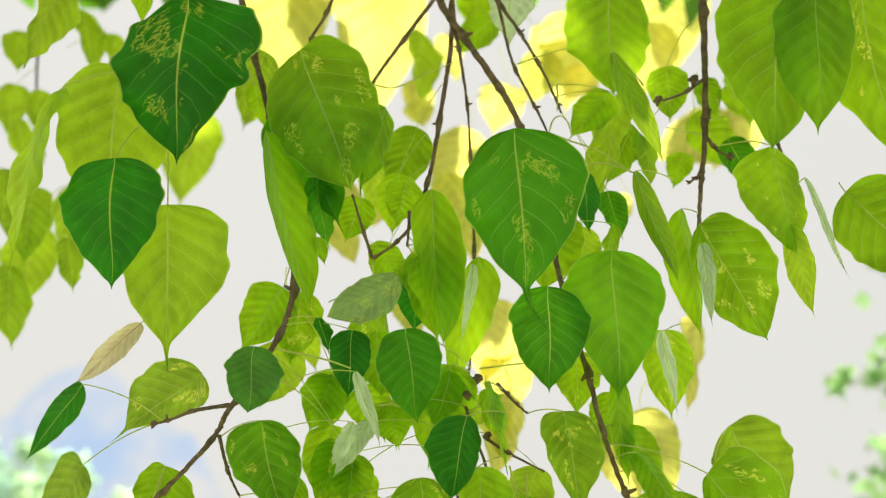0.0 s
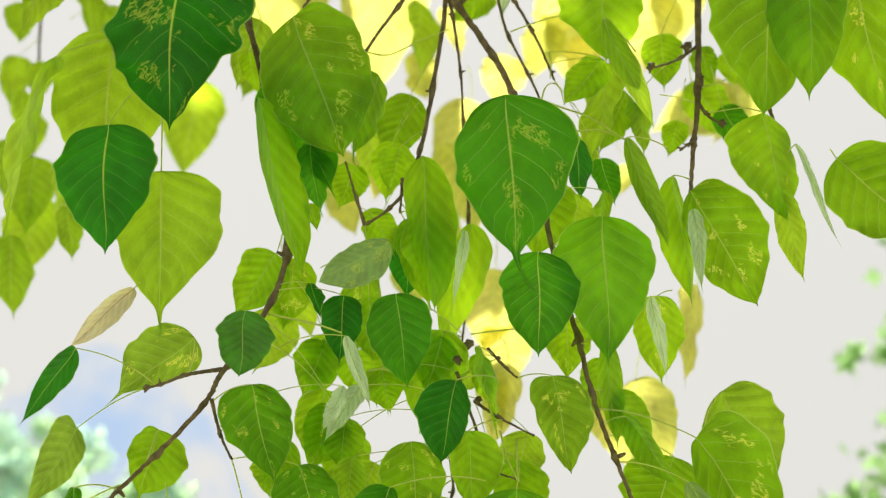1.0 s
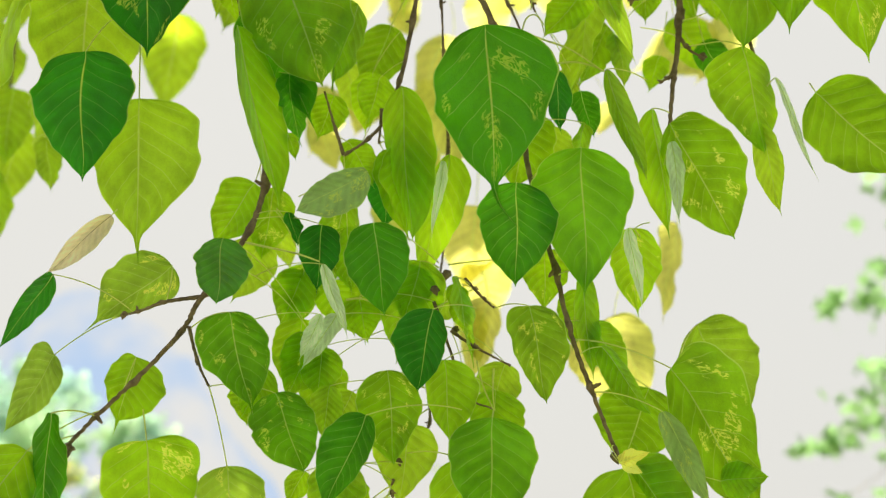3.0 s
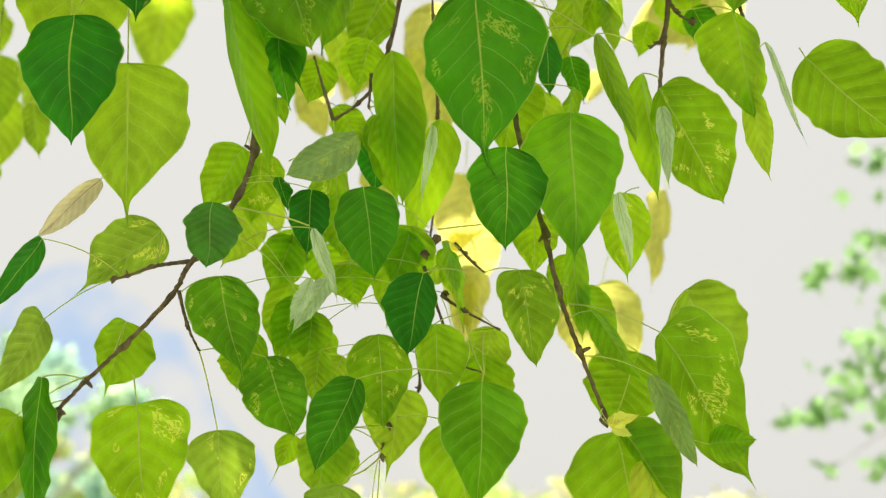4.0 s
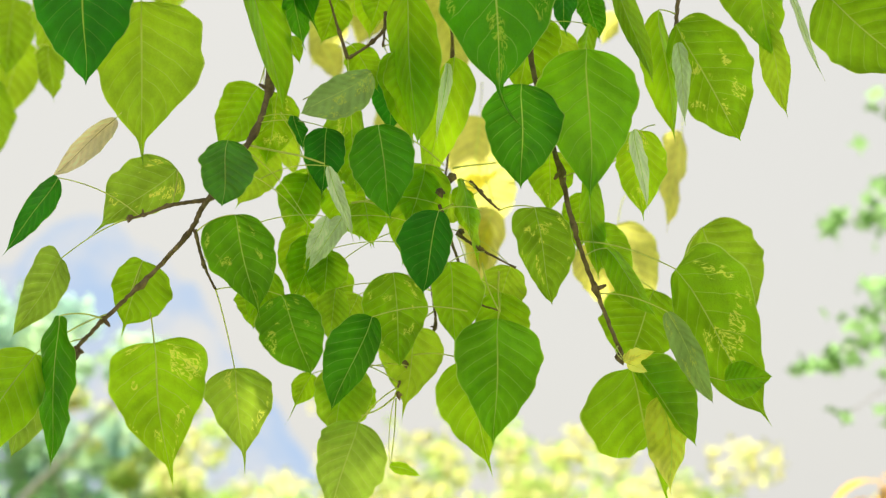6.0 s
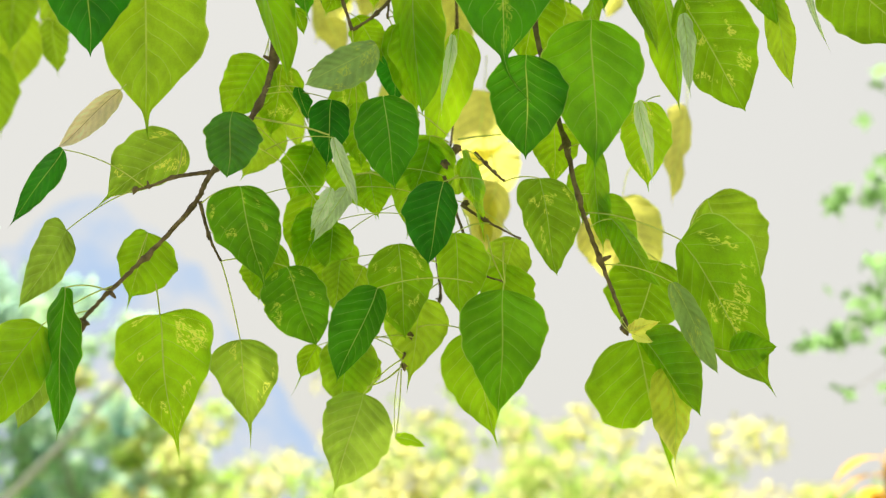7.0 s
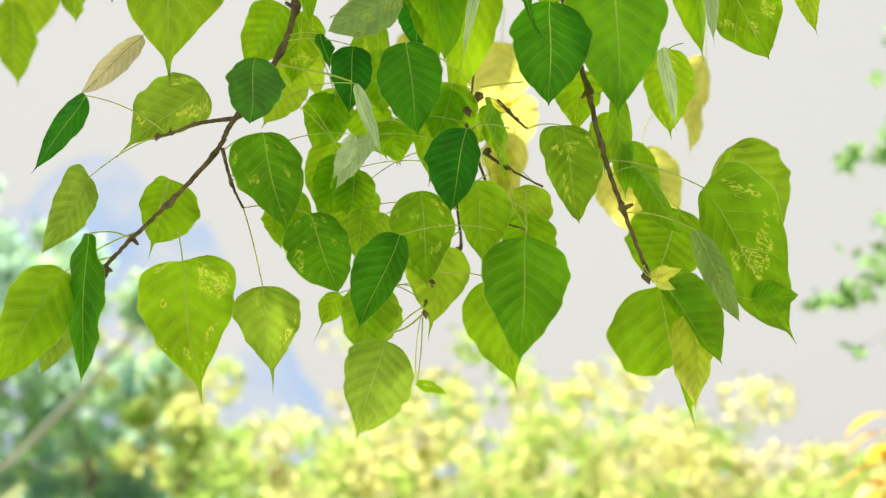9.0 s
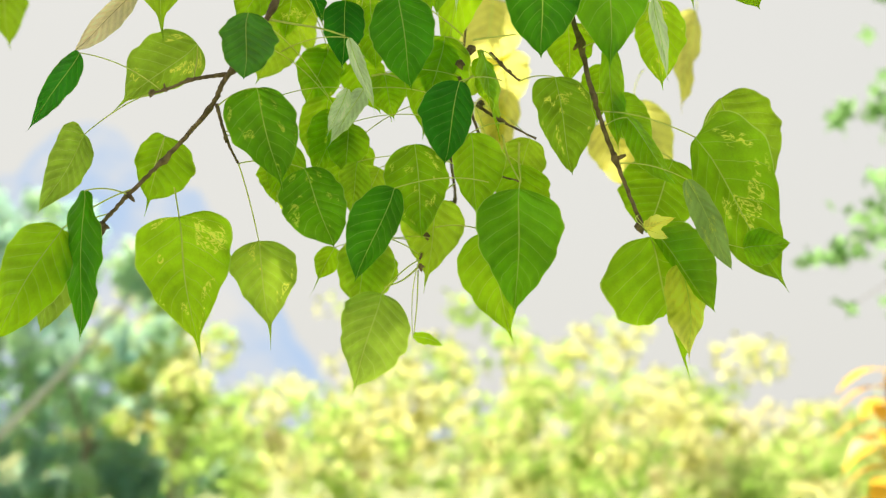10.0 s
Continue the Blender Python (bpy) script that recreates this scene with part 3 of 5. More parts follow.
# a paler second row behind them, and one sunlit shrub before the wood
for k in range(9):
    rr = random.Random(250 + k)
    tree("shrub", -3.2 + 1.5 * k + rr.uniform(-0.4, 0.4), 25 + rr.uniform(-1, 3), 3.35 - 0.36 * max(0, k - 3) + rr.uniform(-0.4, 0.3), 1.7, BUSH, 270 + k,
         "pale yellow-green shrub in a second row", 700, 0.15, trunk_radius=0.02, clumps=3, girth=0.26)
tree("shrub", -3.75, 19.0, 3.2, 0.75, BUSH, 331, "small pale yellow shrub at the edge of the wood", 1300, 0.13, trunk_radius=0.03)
# the shaded wood beside them, haze put into its leaf colour, and a pale sunlit tree behind it
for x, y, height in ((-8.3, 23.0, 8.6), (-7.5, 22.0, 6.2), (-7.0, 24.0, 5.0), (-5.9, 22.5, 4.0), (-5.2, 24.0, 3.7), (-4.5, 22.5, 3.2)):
    tree("tree", x, y, height, 0.8 + 0.11 * height, WOOD_HAZE, int(100 + 9 * height), "leafy tree in shade at the wood's edge, blue-green with painted haze", 3000, 0.17, low=0.05, trunk_radius=0.07)
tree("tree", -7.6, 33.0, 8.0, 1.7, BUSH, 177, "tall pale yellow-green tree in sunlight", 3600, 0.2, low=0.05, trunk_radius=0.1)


def leaning_tree(points):
    """A bare pale trunk that leans across the wood's edge, with a small tuft of leaves at its top."""
    root = tagged(new("tree"), "pale bare leaning trunk with a tuft of leaves", "tree")
    line = smooth_line([(points[0][0] - 1.2, points[0][1], -0.4)] + points, 6)
    ve, fa = tube(line, np.linspace(0.065, 0.035, len(line)), 10)
    part("trunk", ve, fa, PALE_BARK, root)
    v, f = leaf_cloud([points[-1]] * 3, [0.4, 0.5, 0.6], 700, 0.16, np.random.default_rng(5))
    part("crown", v, f, WOOD_HAZE, root, smooth=False)


PALE_BARK = rough_material("pale_smooth_bark", (0.36, 0.38, 0.38), (0.56, 0.57, 0.56), 2.0, 0.9, 0.02)
leaning_tree([(-6.4607, 18.5000, 1.0798), (-5.9812, 18.6000, 1.5888), (-5.2221, 18.8000, 2.4495), (-4.5525, 19.0000, 3.2841), (-4.2535, 19.2000, 3.8240)])


# ---- the fig branches that hang before the camera ----
left_branch = hanging_branch("slender brown fig branch with long-stalked green leaves")
mid_branch = hanging_branch("dense drooping fig branch with overlapping green leaves")
side_branch = hanging_branch("straight brown fig branch with broad green leaves")
back_branch = hanging_branch("short forked fig branch deep in the foliage")
shade_branch = hanging_branch("fig branch with large deep green leaves")
far_branch = hanging_branch("more distant fig branch with soft green leaves")
twig(left_branch, [(-0.2894, 1.4886, 2.6117), (-0.2637, 1.4504, 2.4980), (-0.2268, 1.4350, 2.3303), (-0.1949, 1.4260, 2.2156), (-0.1713, 1.4125, 2.0987), (-0.1600, 1.3990, 2.0076), (-0.1769, 1.3810, 1.9417), (-0.2162, 1.3675, 1.8742), (-0.2338, 1.3766, 1.8450), (-0.2752, 1.3947, 1.8039), (-0.3225, 1.4121, 1.7626), (-0.3530, 1.4230, 1.7332)], 0.0040)
twig(mid_branch, [(-0.0061, 1.4574, 2.4788), (-0.0061, 1.4440, 2.3869), (0.0238, 1.4350, 2.3267), (0.0621, 1.4260, 2.2612), (0.0853, 1.4170, 2.2097), (0.1124, 1.4080, 2.1169), (0.1225, 1.4080, 2.0420), (0.1488, 1.3900, 1.9225), (0.1657, 1.3839, 1.8457), (0.1884, 1.4028, 1.7885), (0.2167, 1.4236, 1.7242)], 0.0042)
twig(back_branch, [(0.0076, 1.4641, 2.4828), (0.0106, 1.4440, 2.3422), (-0.0026, 1.4350, 2.2300), (-0.0151, 1.4260, 2.1505), (-0.0312, 1.4215, 2.0954), (-0.0522, 1.4215, 2.0691), (-0.0768, 1.4170, 2.0493)], 0.0030)
twig(back_branch, [(-0.0768, 1.4170, 2.0493), (-0.0897, 1.4215, 2.0887), (-0.1004, 1.4215, 2.1253)], 0.0020)
twig(back_branch, [(-0.1110, 1.4440, 2.4399), (-0.1236, 1.4440, 2.4019), (-0.1384, 1.4350, 2.3523), (-0.1542, 1.4260, 2.3127), (-0.1481, 1.4260, 2.2612)], 0.0024)
twig(mid_branch, [(-0.0061, 1.4440, 2.3869), (-0.0454, 1.4350, 2.3230), (-0.0771, 1.4260, 2.2684), (-0.1111, 1.4260, 2.1983)], 0.0024)
twig(mid_branch, [(0.0313, 1.4468, 2.1878), (0.0380, 1.5736, 2.1077), (0.0347, 1.5637, 1.9989), (0.0243, 1.5488, 1.9085)], 0.0022)
twig(shade_branch, [(-0.2892, 1.3900, 2.3850), (-0.2969, 1.3990, 2.2907), (-0.3076, 1.4080, 2.2078)], 0.0022)
twig(left_branch, [(-0.2163, 1.3675, 1.8777), (-0.2498, 1.3630, 1.8714), (-0.2770, 1.3639, 1.8613), (-0.2919, 1.3626, 1.8568)], 0.0022)
twig(left_branch, [(-0.2275, 1.3746, 1.8486), (-0.2192, 1.3887, 1.8152), (-0.2075, 1.3981, 1.7900)], 0.0020)
twig(mid_branch, [(0.0119, 1.4440, 2.3460), (0.0185, 1.4440, 2.3166), (0.0273, 1.4395, 2.2461), (0.0312, 1.4305, 2.1809)], 0.0022)
twig(mid_branch, [(0.0110, 1.4596, 2.4880), (0.0447, 1.4485, 2.4272), (0.0642, 1.4440, 2.3756), (0.0805, 1.4350, 2.2940), (0.1067, 1.4260, 2.2296), (0.1262, 1.4080, 2.1704)], 0.0024)
twig(mid_branch, [(0.0447, 1.4485, 2.4272), (0.0712, 1.4530, 2.3730), (0.0876, 1.4530, 2.3469), (0.1157, 1.4440, 2.2875), (0.1351, 1.4350, 2.2300)], 0.0024)
twig(side_branch, [(0.3084, 1.4350, 2.4653), (0.3026, 1.4260, 2.3257), (0.2949, 1.4170, 2.2014), (0.2850, 1.4125, 2.1319), (0.2781, 1.4080, 2.0711)], 0.0042)
twig(side_branch, [(0.2945, 1.4170, 2.1945), (0.3051, 1.4125, 2.1757), (0.3187, 1.4080, 2.1650)], 0.0022)
twig(side_branch, [(0.2876, 1.4125, 2.1466), (0.2783, 1.4080, 2.1395), (0.2690, 1.4035, 2.1311)], 0.0020)
twig(side_branch, [(0.2983, 1.4215, 2.2662), (0.2715, 1.4080, 2.2424), (0.2407, 1.3990, 2.2280)], 0.0020)
twig(back_branch, [(-0.0375, 1.4350, 2.1103), (-0.0390, 1.4260, 2.0671)], 0.0020)
twig(mid_branch, [(0.0417, 1.3896, 1.8492), (0.0654, 1.3906, 1.8334), (0.1039, 1.3971, 1.8142)], 0.0018)
twig(mid_branch, [(0.0557, 1.3810, 1.9027), (0.0731, 1.3720, 1.8815), (0.0858, 1.3675, 1.8687)], 0.0018)
twig(mid_branch, [(0.0229, 1.5249, 1.9122), (0.0144, 1.5442, 1.8374), (0.0191, 1.5642, 1.7767), (-0.0010, 1.5246, 1.7466), (-0.0198, 1.4617, 1.6962)], 0.0020)
twig(mid_branch, [(0.0235, 1.3990, 1.8823), (0.0578, 1.4208, 1.7916), (0.0870, 1.4009, 1.7692)], 0.0018)
twig(side_branch, [(0.4031, 1.3990, 2.4890), (0.4181, 1.3810, 2.4032), (0.4368, 1.3675, 2.3630)], 0.0026)
twig(shade_branch, [(-0.4159, 1.4522, 2.5070), (-0.3296, 1.4215, 2.4344), (-0.2864, 1.3765, 2.3774)], 0.0026)
twig(side_branch, [(0.3651, 1.3810, 2.1728), (0.3763, 1.3810, 2.1200), (0.3705, 1.3810, 2.0774)], 0.0020)
twig(far_branch, [(-0.7340, 2.2500, 3.0543), (-0.7225, 2.2000, 2.7309), (-0.6800, 2.1000, 2.4710), (-0.6846, 2.1000, 2.2737)], 0.0030)
twig(left_branch, [(-0.2659, 1.6289, 3.0844), (-0.2580, 1.5744, 2.8887), (-0.2894, 1.4886, 2.6117)], 0.0048)
twig(mid_branch, [(-0.0058, 1.6202, 3.0801), (-0.0056, 1.5701, 2.8283), (-0.0061, 1.4574, 2.4788)], 0.0050)
twig(back_branch, [(0.0071, 1.6204, 3.0807), (0.0069, 1.5752, 2.8316), (0.0076, 1.4641, 2.4828)], 0.0036)
twig(shade_branch, [(-0.2584, 1.6286, 3.0843), (-0.2506, 1.5043, 2.7618), (-0.2892, 1.3900, 2.3850)], 0.0026)
twig(side_branch, [(0.2863, 1.6343, 3.1086), (0.2777, 1.5572, 2.8305), (0.3084, 1.4350, 2.4653)], 0.0050)
twig(far_branch, [(-0.6606, 1.6420, 3.0910), (-0.6408, 1.9460, 3.1027), (-0.7340, 2.2500, 3.0543)], 0.0036)
leaf(left_branch, "m", (-0.1912, 1.3585, 2.1752), (-0.1395, 1.3724, 1.9710), 0.0439, 0, (-0.1842, 1.4199, 2.1625), widest=0.42, full=2.0, drip=0.05, folds=(62, 50), cup=0, sides=(0.81, 1.19), tilt=-0.46)
leaf(left_branch, "n", (-0.1803, 1.4080, 2.2216), (-0.1104, 1.4218, 2.0821), 0.0872, 31, (-0.1949, 1.4260, 2.2156))
leaf(left_branch, "s", (-0.0457, 1.3360, 2.0043), (-0.1188, 1.3450, 1.9637), 0.0428, 0, (-0.1190, 1.3678, 1.9863), widest=0.45, full=2.2, drip=0.02, folds=(25, -30), cup=0.04, sides=(0.76, 1.24), tilt=-0.35)
leaf(left_branch, "g", (-0.1860, 1.3090, 1.9245), (-0.1917, 1.3239, 1.8607), 0.0600, 0, (-0.1898, 1.3525, 1.9114), widest=0.42, full=2.3, drip=0.02, tilt=1.1, cup=-0.15, folds=(14, 7), sides=(1.03, 0.97))
leaf(left_branch, "m", (-0.1739, 1.4260, 2.0192), (-0.2210, 1.4350, 1.9479), 0.0614, 7, (-0.1640, 1.4039, 2.0410))
leaf(left_branch, "mm", (-0.1565, 1.4530, 2.0222), (-0.1691, 1.4620, 1.9371), 0.0549, 6, (-0.1672, 1.4076, 2.0656))
leaf(left_branch, "p", (-0.1694, 1.4755, 1.9694), (-0.2024, 1.4755, 1.8945), 0.0575, 7, (-0.1662, 1.4327, 2.0112))
leaf(left_branch, "d", (-0.0947, 1.3810, 1.9596), (-0.0986, 1.3810, 1.8834), 0.0442, 4, (-0.1707, 1.3875, 1.9658))
leaf(left_branch, "d", (-0.1306, 1.3810, 1.9731), (-0.1186, 1.3810, 1.9334), 0.0237, 49, (-0.1691, 1.3892, 1.9718))
leaf(left_branch, "y", (-0.0867, 1.3180, 1.9009), (-0.0617, 1.3460, 1.8290), 0.0140, 4, (-0.1579, 1.3493, 1.8959), wave=2.4, cup=.5)
leaf(left_branch, "mm", (-0.1168, 1.4530, 1.9343), (-0.1325, 1.4530, 1.8602), 0.0465, 5, (-0.1478, 1.4137, 1.9870))
leaf(left_branch, "n", (-0.1385, 1.4080, 2.1402), (-0.1219, 1.4080, 2.0555), 0.0490, 47, (-0.1799, 1.4174, 2.1415))
leaf(left_branch, "hm", (-0.1817, 1.3443, 1.8570), (-0.1596, 1.3944, 1.7573), 0.0723, 0, (-0.2267, 1.3759, 1.8456), widest=(0.22, 0.4), full=1.9, drip=0.13, lobe=(0.07, 0.02), folds=(-7, 1), cup=0.04, sides=(1.09, 0.91), tilt=-0.28)
leaf(left_branch, "m", (-0.1515, 1.4136, 1.8123), (-0.1805, 1.4403, 1.7615), 0.0441, 6, (-0.2207, 1.3862, 1.8213))
leaf(left_branch, "hm", (-0.1372, 1.3863, 1.7820), (-0.1096, 1.4312, 1.7058), 0.0697, 0, (-0.2075, 1.3981, 1.7900), widest=0.42, full=2.5, drip=0.02, folds=(16, -8), cup=0.04, sides=(1.17, 0.83), tilt=-0.10)
leaf(left_branch, "b", (-0.3055, 1.3360, 1.9547), (-0.3680, 1.3405, 1.8941), 0.0241, 0, (-0.3010, 1.3405, 1.9624), widest=0.45, full=2.2, drip=0.03, folds=(40, 50), cup=0.04, sides=(1.0, 1.0), tilt=-0.37)
leaf(left_branch, "d", (-0.3599, 1.3360, 1.8922), (-0.4234, 1.3752, 1.8194), 0.0319, 0, (-0.2824, 1.3634, 1.8597), widest=0.4, full=1.7, drip=0.08, folds=(30, -25), cup=0.04, sides=(0.98, 1.02), tilt=-0.25)
leaf(left_branch, "om", (-0.2497, 1.3810, 1.9140), (-0.3435, 1.4001, 1.8443), 0.0642, 0, (-0.2498, 1.3630, 1.8714), widest=(0.42, 0.25), full=(2.2, 1.6), drip=0.18, folds=(4, 12), cup=0.04, sides=(1.21, 0.79), tilt=-0.19)
leaf(left_branch, "o", (-0.3662, 1.3866, 1.8196), (-0.4260, 1.4329, 1.7442), 0.0473, 0, (-0.2919, 1.3626, 1.8568), widest=(0.25, 0.42), full=(1.8, 2.2), drip=0.04, lobe=(0.1, 0.02), folds=(25, 20), cup=0.04, sides=(1.19, 0.81), tilt=-0.25)
leaf(left_branch, "m", (-0.2868, 1.4084, 1.8221), (-0.3162, 1.4498, 1.7429), 0.0652, 0, (-0.2967, 1.4026, 1.7851), widest=0.4, full=2.2, drip=0.2, lobe=0.04, folds=(12, -4), cup=0.04, sides=(0.8, 1.2), tilt=-0.18)
leaf(left_branch, "mm", (-0.2666, 1.3900, 1.7327), (-0.2528, 1.4558, 1.5834), 0.1053, 0, (-0.2772, 1.4135, 1.7677), widest=0.25, full=(1.95, 1.4), drip=0.19, lobe=(0.04, 0.09), folds=(8, 4), cup=0.04, sides=(1.01, 0.99), tilt=-0.10)
leaf(left_branch, "om", (-0.1864, 1.4087, 1.7097), (-0.1793, 1.4579, 1.5992), 0.0730, 0, (-0.2075, 1.3981, 1.7900), widest=0.3, full=1.7, drip=0.22, lobe=(0.01, 0.04), folds=(15, -8), cup=0.04, sides=(0.96, 1.04), tilt=-0.18)
leaf(left_branch, "m", (-0.3901, 1.4005, 1.7225), (-0.4762, 1.4518, 1.6083), 0.0729, 0, (-0.3182, 1.4105, 1.7664), widest=0.35, full=2.0, drip=0.04, folds=(13, 16), cup=0.04, sides=(1.06, 0.94), tilt=-0.13)
leaf(left_branch, "n", (-0.3593, 1.3687, 1.7567), (-0.3784, 1.4359, 1.6055), 0.0365, 0, (-0.3253, 1.4131, 1.7599), widest=0.5, full=2.0, drip=0.05, folds=(38, 44), wave=2.6, cup=0.04, sides=(1.15, 0.85), tilt=-0.11)
leaf(left_branch, "o", (-0.3918, 1.4350, 1.7236), (-0.4349, 1.4837, 1.6196), 0.0549, 0, (-0.3447, 1.4200, 1.7412), widest=0.4, full=2.0, drip=0.04, folds=(16, 10), cup=0.04, sides=(0.96, 1.04), tilt=-0.12)
leaf(left_branch, "m", (-0.1663, 1.4400, 1.7998), (-0.1764, 1.4624, 1.7577), 0.0496, 7, (-0.2200, 1.3874, 1.8182), drip=.06)
leaf(left_branch, "m", (-0.2187, 1.4440, 2.2695), (-0.2029, 1.4440, 2.2115), 0.0342, 32, (-0.2123, 1.4309, 2.2784))
leaf(left_branch, "m", (-0.1369, 1.3990, 2.0681), (-0.1267, 1.3990, 2.0353), 0.0195, 26, (-0.1672, 1.4076, 2.0658))
leaf(left_branch, "mm", (-0.1039, 1.4137, 1.8473), (-0.1349, 1.4501, 1.7807), 0.0522, 4, (-0.1705, 1.3834, 1.9079))
leaf(left_branch, "y", (-0.0890, 1.3409, 1.8548), (-0.1122, 1.3631, 1.8109), 0.0166, 4, (-0.1777, 1.3641, 1.8469), wave=2.4, cup=.5)
leaf(left_branch, "p", (-0.2713, 1.9000, 2.4999), (-0.3024, 1.9000, 2.4041), 0.0572, 38, (-0.2743, 1.8019, 2.5191))
leaf(left_branch, "p", (-0.1974, 1.6846, 2.0712), (-0.1577, 1.6846, 1.9802), 0.0564, 45, (-0.1853, 1.5451, 2.0789))
leaf(left_branch, "p", (-0.1693, 1.4769, 1.7900), (-0.1458, 1.5050, 1.7388), 0.0363, 7, (-0.1890, 1.4150, 1.8396))
leaf(left_branch, "p", (-0.2138, 1.4890, 2.3336), (-0.2389, 1.4890, 2.2405), 0.0547, 34, (-0.2369, 1.4392, 2.3760))
leaf(left_branch, "m", (-0.1193, 1.4530, 1.9267), (-0.1450, 1.4530, 1.8631), 0.0525, 5, (-0.1479, 1.4145, 1.9837))
leaf(left_branch, "m", (-0.1158, 1.4215, 1.8672), (-0.1335, 1.4560, 1.7920), 0.0536, 5, (-0.1805, 1.3798, 1.9356))
leaf(mid_branch, "m", (-0.0644, 1.3990, 2.2211), (-0.0896, 1.3990, 2.1163), 0.0612, 66, (-0.0987, 1.4260, 2.2237))
leaf(mid_branch, "nm", (0.0745, 1.3180, 2.1613), (0.0860, 1.3088, 1.9291), 0.1283, 0, (0.0938, 1.3619, 2.1379), widest=(0.36, 0.28), full=2.0, drip=0.25, hook=-0.42, lobe=(0.0, 0.02), folds=(11, -8), cup=0.04, sides=(0.93, 1.07), tilt=-0.42)
leaf(mid_branch, "n", (0.1073, 1.3360, 1.9940), (0.1058, 1.3360, 1.8837), 0.0802, 0, (0.1277, 1.3796, 1.9824), widest=0.36, full=1.95, drip=0.04, folds=(18, 7), cup=0.04, sides=(0.98, 1.02), tilt=-0.38)
leaf(mid_branch, "h", (0.1769, 1.3585, 2.0404), (0.1777, 1.3585, 1.8784), 0.1037, 0, (0.1273, 1.4047, 2.0203), widest=0.33, full=(2.1, 1.55), drip=0.06, lobe=0.03, folds=(0, 9), cup=0.04, sides=(1.0, 1.0), tilt=-0.39)
leaf(mid_branch, "m", (0.0392, 1.4080, 2.0485), (0.0096, 1.4218, 1.8978), 0.0502, 0, (0.0360, 1.4289, 2.0409), widest=(0.4, 0.3), full=1.8, drip=0.08, folds=(50, 30), cup=0.04, sides=(0.78, 1.22), tilt=-0.41)
leaf(mid_branch, "q", (0.0060, 2.2620, 2.4786), (0.0581, 2.2620, 2.2881), 0.1121, 42, (0.0252, 2.1482, 2.4908))
leaf(mid_branch, "d", (0.1569, 1.4080, 2.1468), (0.1614, 1.4080, 2.0725), 0.0422, 35, (0.1262, 1.4080, 2.1704))
leaf(mid_branch, "m", (0.1904, 1.4305, 2.2541), (0.1423, 1.4305, 2.1946), 0.0486, -8, (0.1279, 1.4383, 2.2510))
leaf(mid_branch, "p", (0.2025, 1.4530, 2.2608), (0.1730, 1.4530, 2.1317), 0.0751, -57, (0.1227, 1.4407, 2.2667))
leaf(mid_branch, "n", (-0.0382, 1.3315, 1.9484), (-0.0251, 1.3459, 1.8539), 0.0668, 0, (0.0286, 1.3660, 1.9156), widest=0.35, full=2.0, drip=0.05, folds=(-1, -2), cup=0.04, sides=(1.06, 0.94), tilt=-0.29)
leaf(mid_branch, "m", (-0.0559, 1.4080, 1.8876), (-0.0451, 1.4182, 1.8392), 0.0382, 2, (0.0235, 1.3990, 1.8823))
leaf(mid_branch, "m", (0.0055, 1.4080, 1.9223), (-0.0100, 1.4082, 1.8571), 0.0485, -0, (0.0291, 1.4154, 1.9226))
leaf(mid_branch, "d", (0.0234, 1.3254, 1.8579), (0.0077, 1.3637, 1.7802), 0.0539, 0, (0.0666, 1.3536, 1.8655), widest=0.4, full=1.9, drip=0.04, folds=(-5, -7), cup=0.04, sides=(1.25, 0.75), tilt=-0.15)
leaf(mid_branch, "pm", (0.1202, 1.3433, 1.8661), (0.1405, 1.3901, 1.7744), 0.0598, 0, (0.0858, 1.3675, 1.8687), widest=(0.2, 0.42), full=1.9, drip=0.03, lobe=(0.08, 0.02), folds=(-4, 3), cup=0.04, sides=(0.91, 1.09), tilt=-0.21)
leaf(mid_branch, "n", (-0.0434, 1.3739, 1.7586), (-0.0868, 1.4158, 1.6665), 0.0511, 0, (0.0536, 1.3929, 1.7677), widest=0.44, full=2.0, drip=0.04, folds=(10, 40), cup=0.04, sides=(1.3, 0.7), tilt=-0.10)
leaf(mid_branch, "mm", (-0.0228, 1.3786, 1.8052), (-0.0157, 1.4242, 1.7119), 0.0672, 0, (0.0143, 1.4209, 1.7950), widest=0.4, full=1.95, drip=0.05, folds=(7, 11), cup=0.04, sides=(1.05, 0.95), tilt=-0.19)
leaf(mid_branch, "m", (0.0350, 1.3698, 1.8148), (0.0432, 1.4136, 1.7256), 0.0530, 0, (0.0723, 1.3918, 1.8299), widest=0.4, full=2.2, drip=0.15, folds=(35, 0), cup=0.04, sides=(0.78, 1.22), tilt=-0.14)
leaf(mid_branch, "p", (-0.0003, 1.4385, 1.7572), (-0.0158, 1.4858, 1.6611), 0.0726, 0, (0.0186, 1.4323, 1.7738), widest=0.32, full=1.5, drip=0.2, folds=(14, 17), cup=0.04, sides=(1.11, 0.89), tilt=-0.20)
leaf(mid_branch, "m", (0.0438, 1.3630, 1.9009), (0.0663, 1.3942, 1.8110), 0.0557, 69, (0.0621, 1.3777, 1.8949))
leaf(mid_branch, "h", (0.0840, 1.3744, 1.7574), (0.0811, 1.4304, 1.6329), 0.0907, 0, (0.0870, 1.4009, 1.7692), widest=0.3, full=1.65, drip=0.06, lobe=(0.02, 0.0), folds=(5, 4), cup=0.04, sides=(0.96, 1.04), tilt=-0.17)
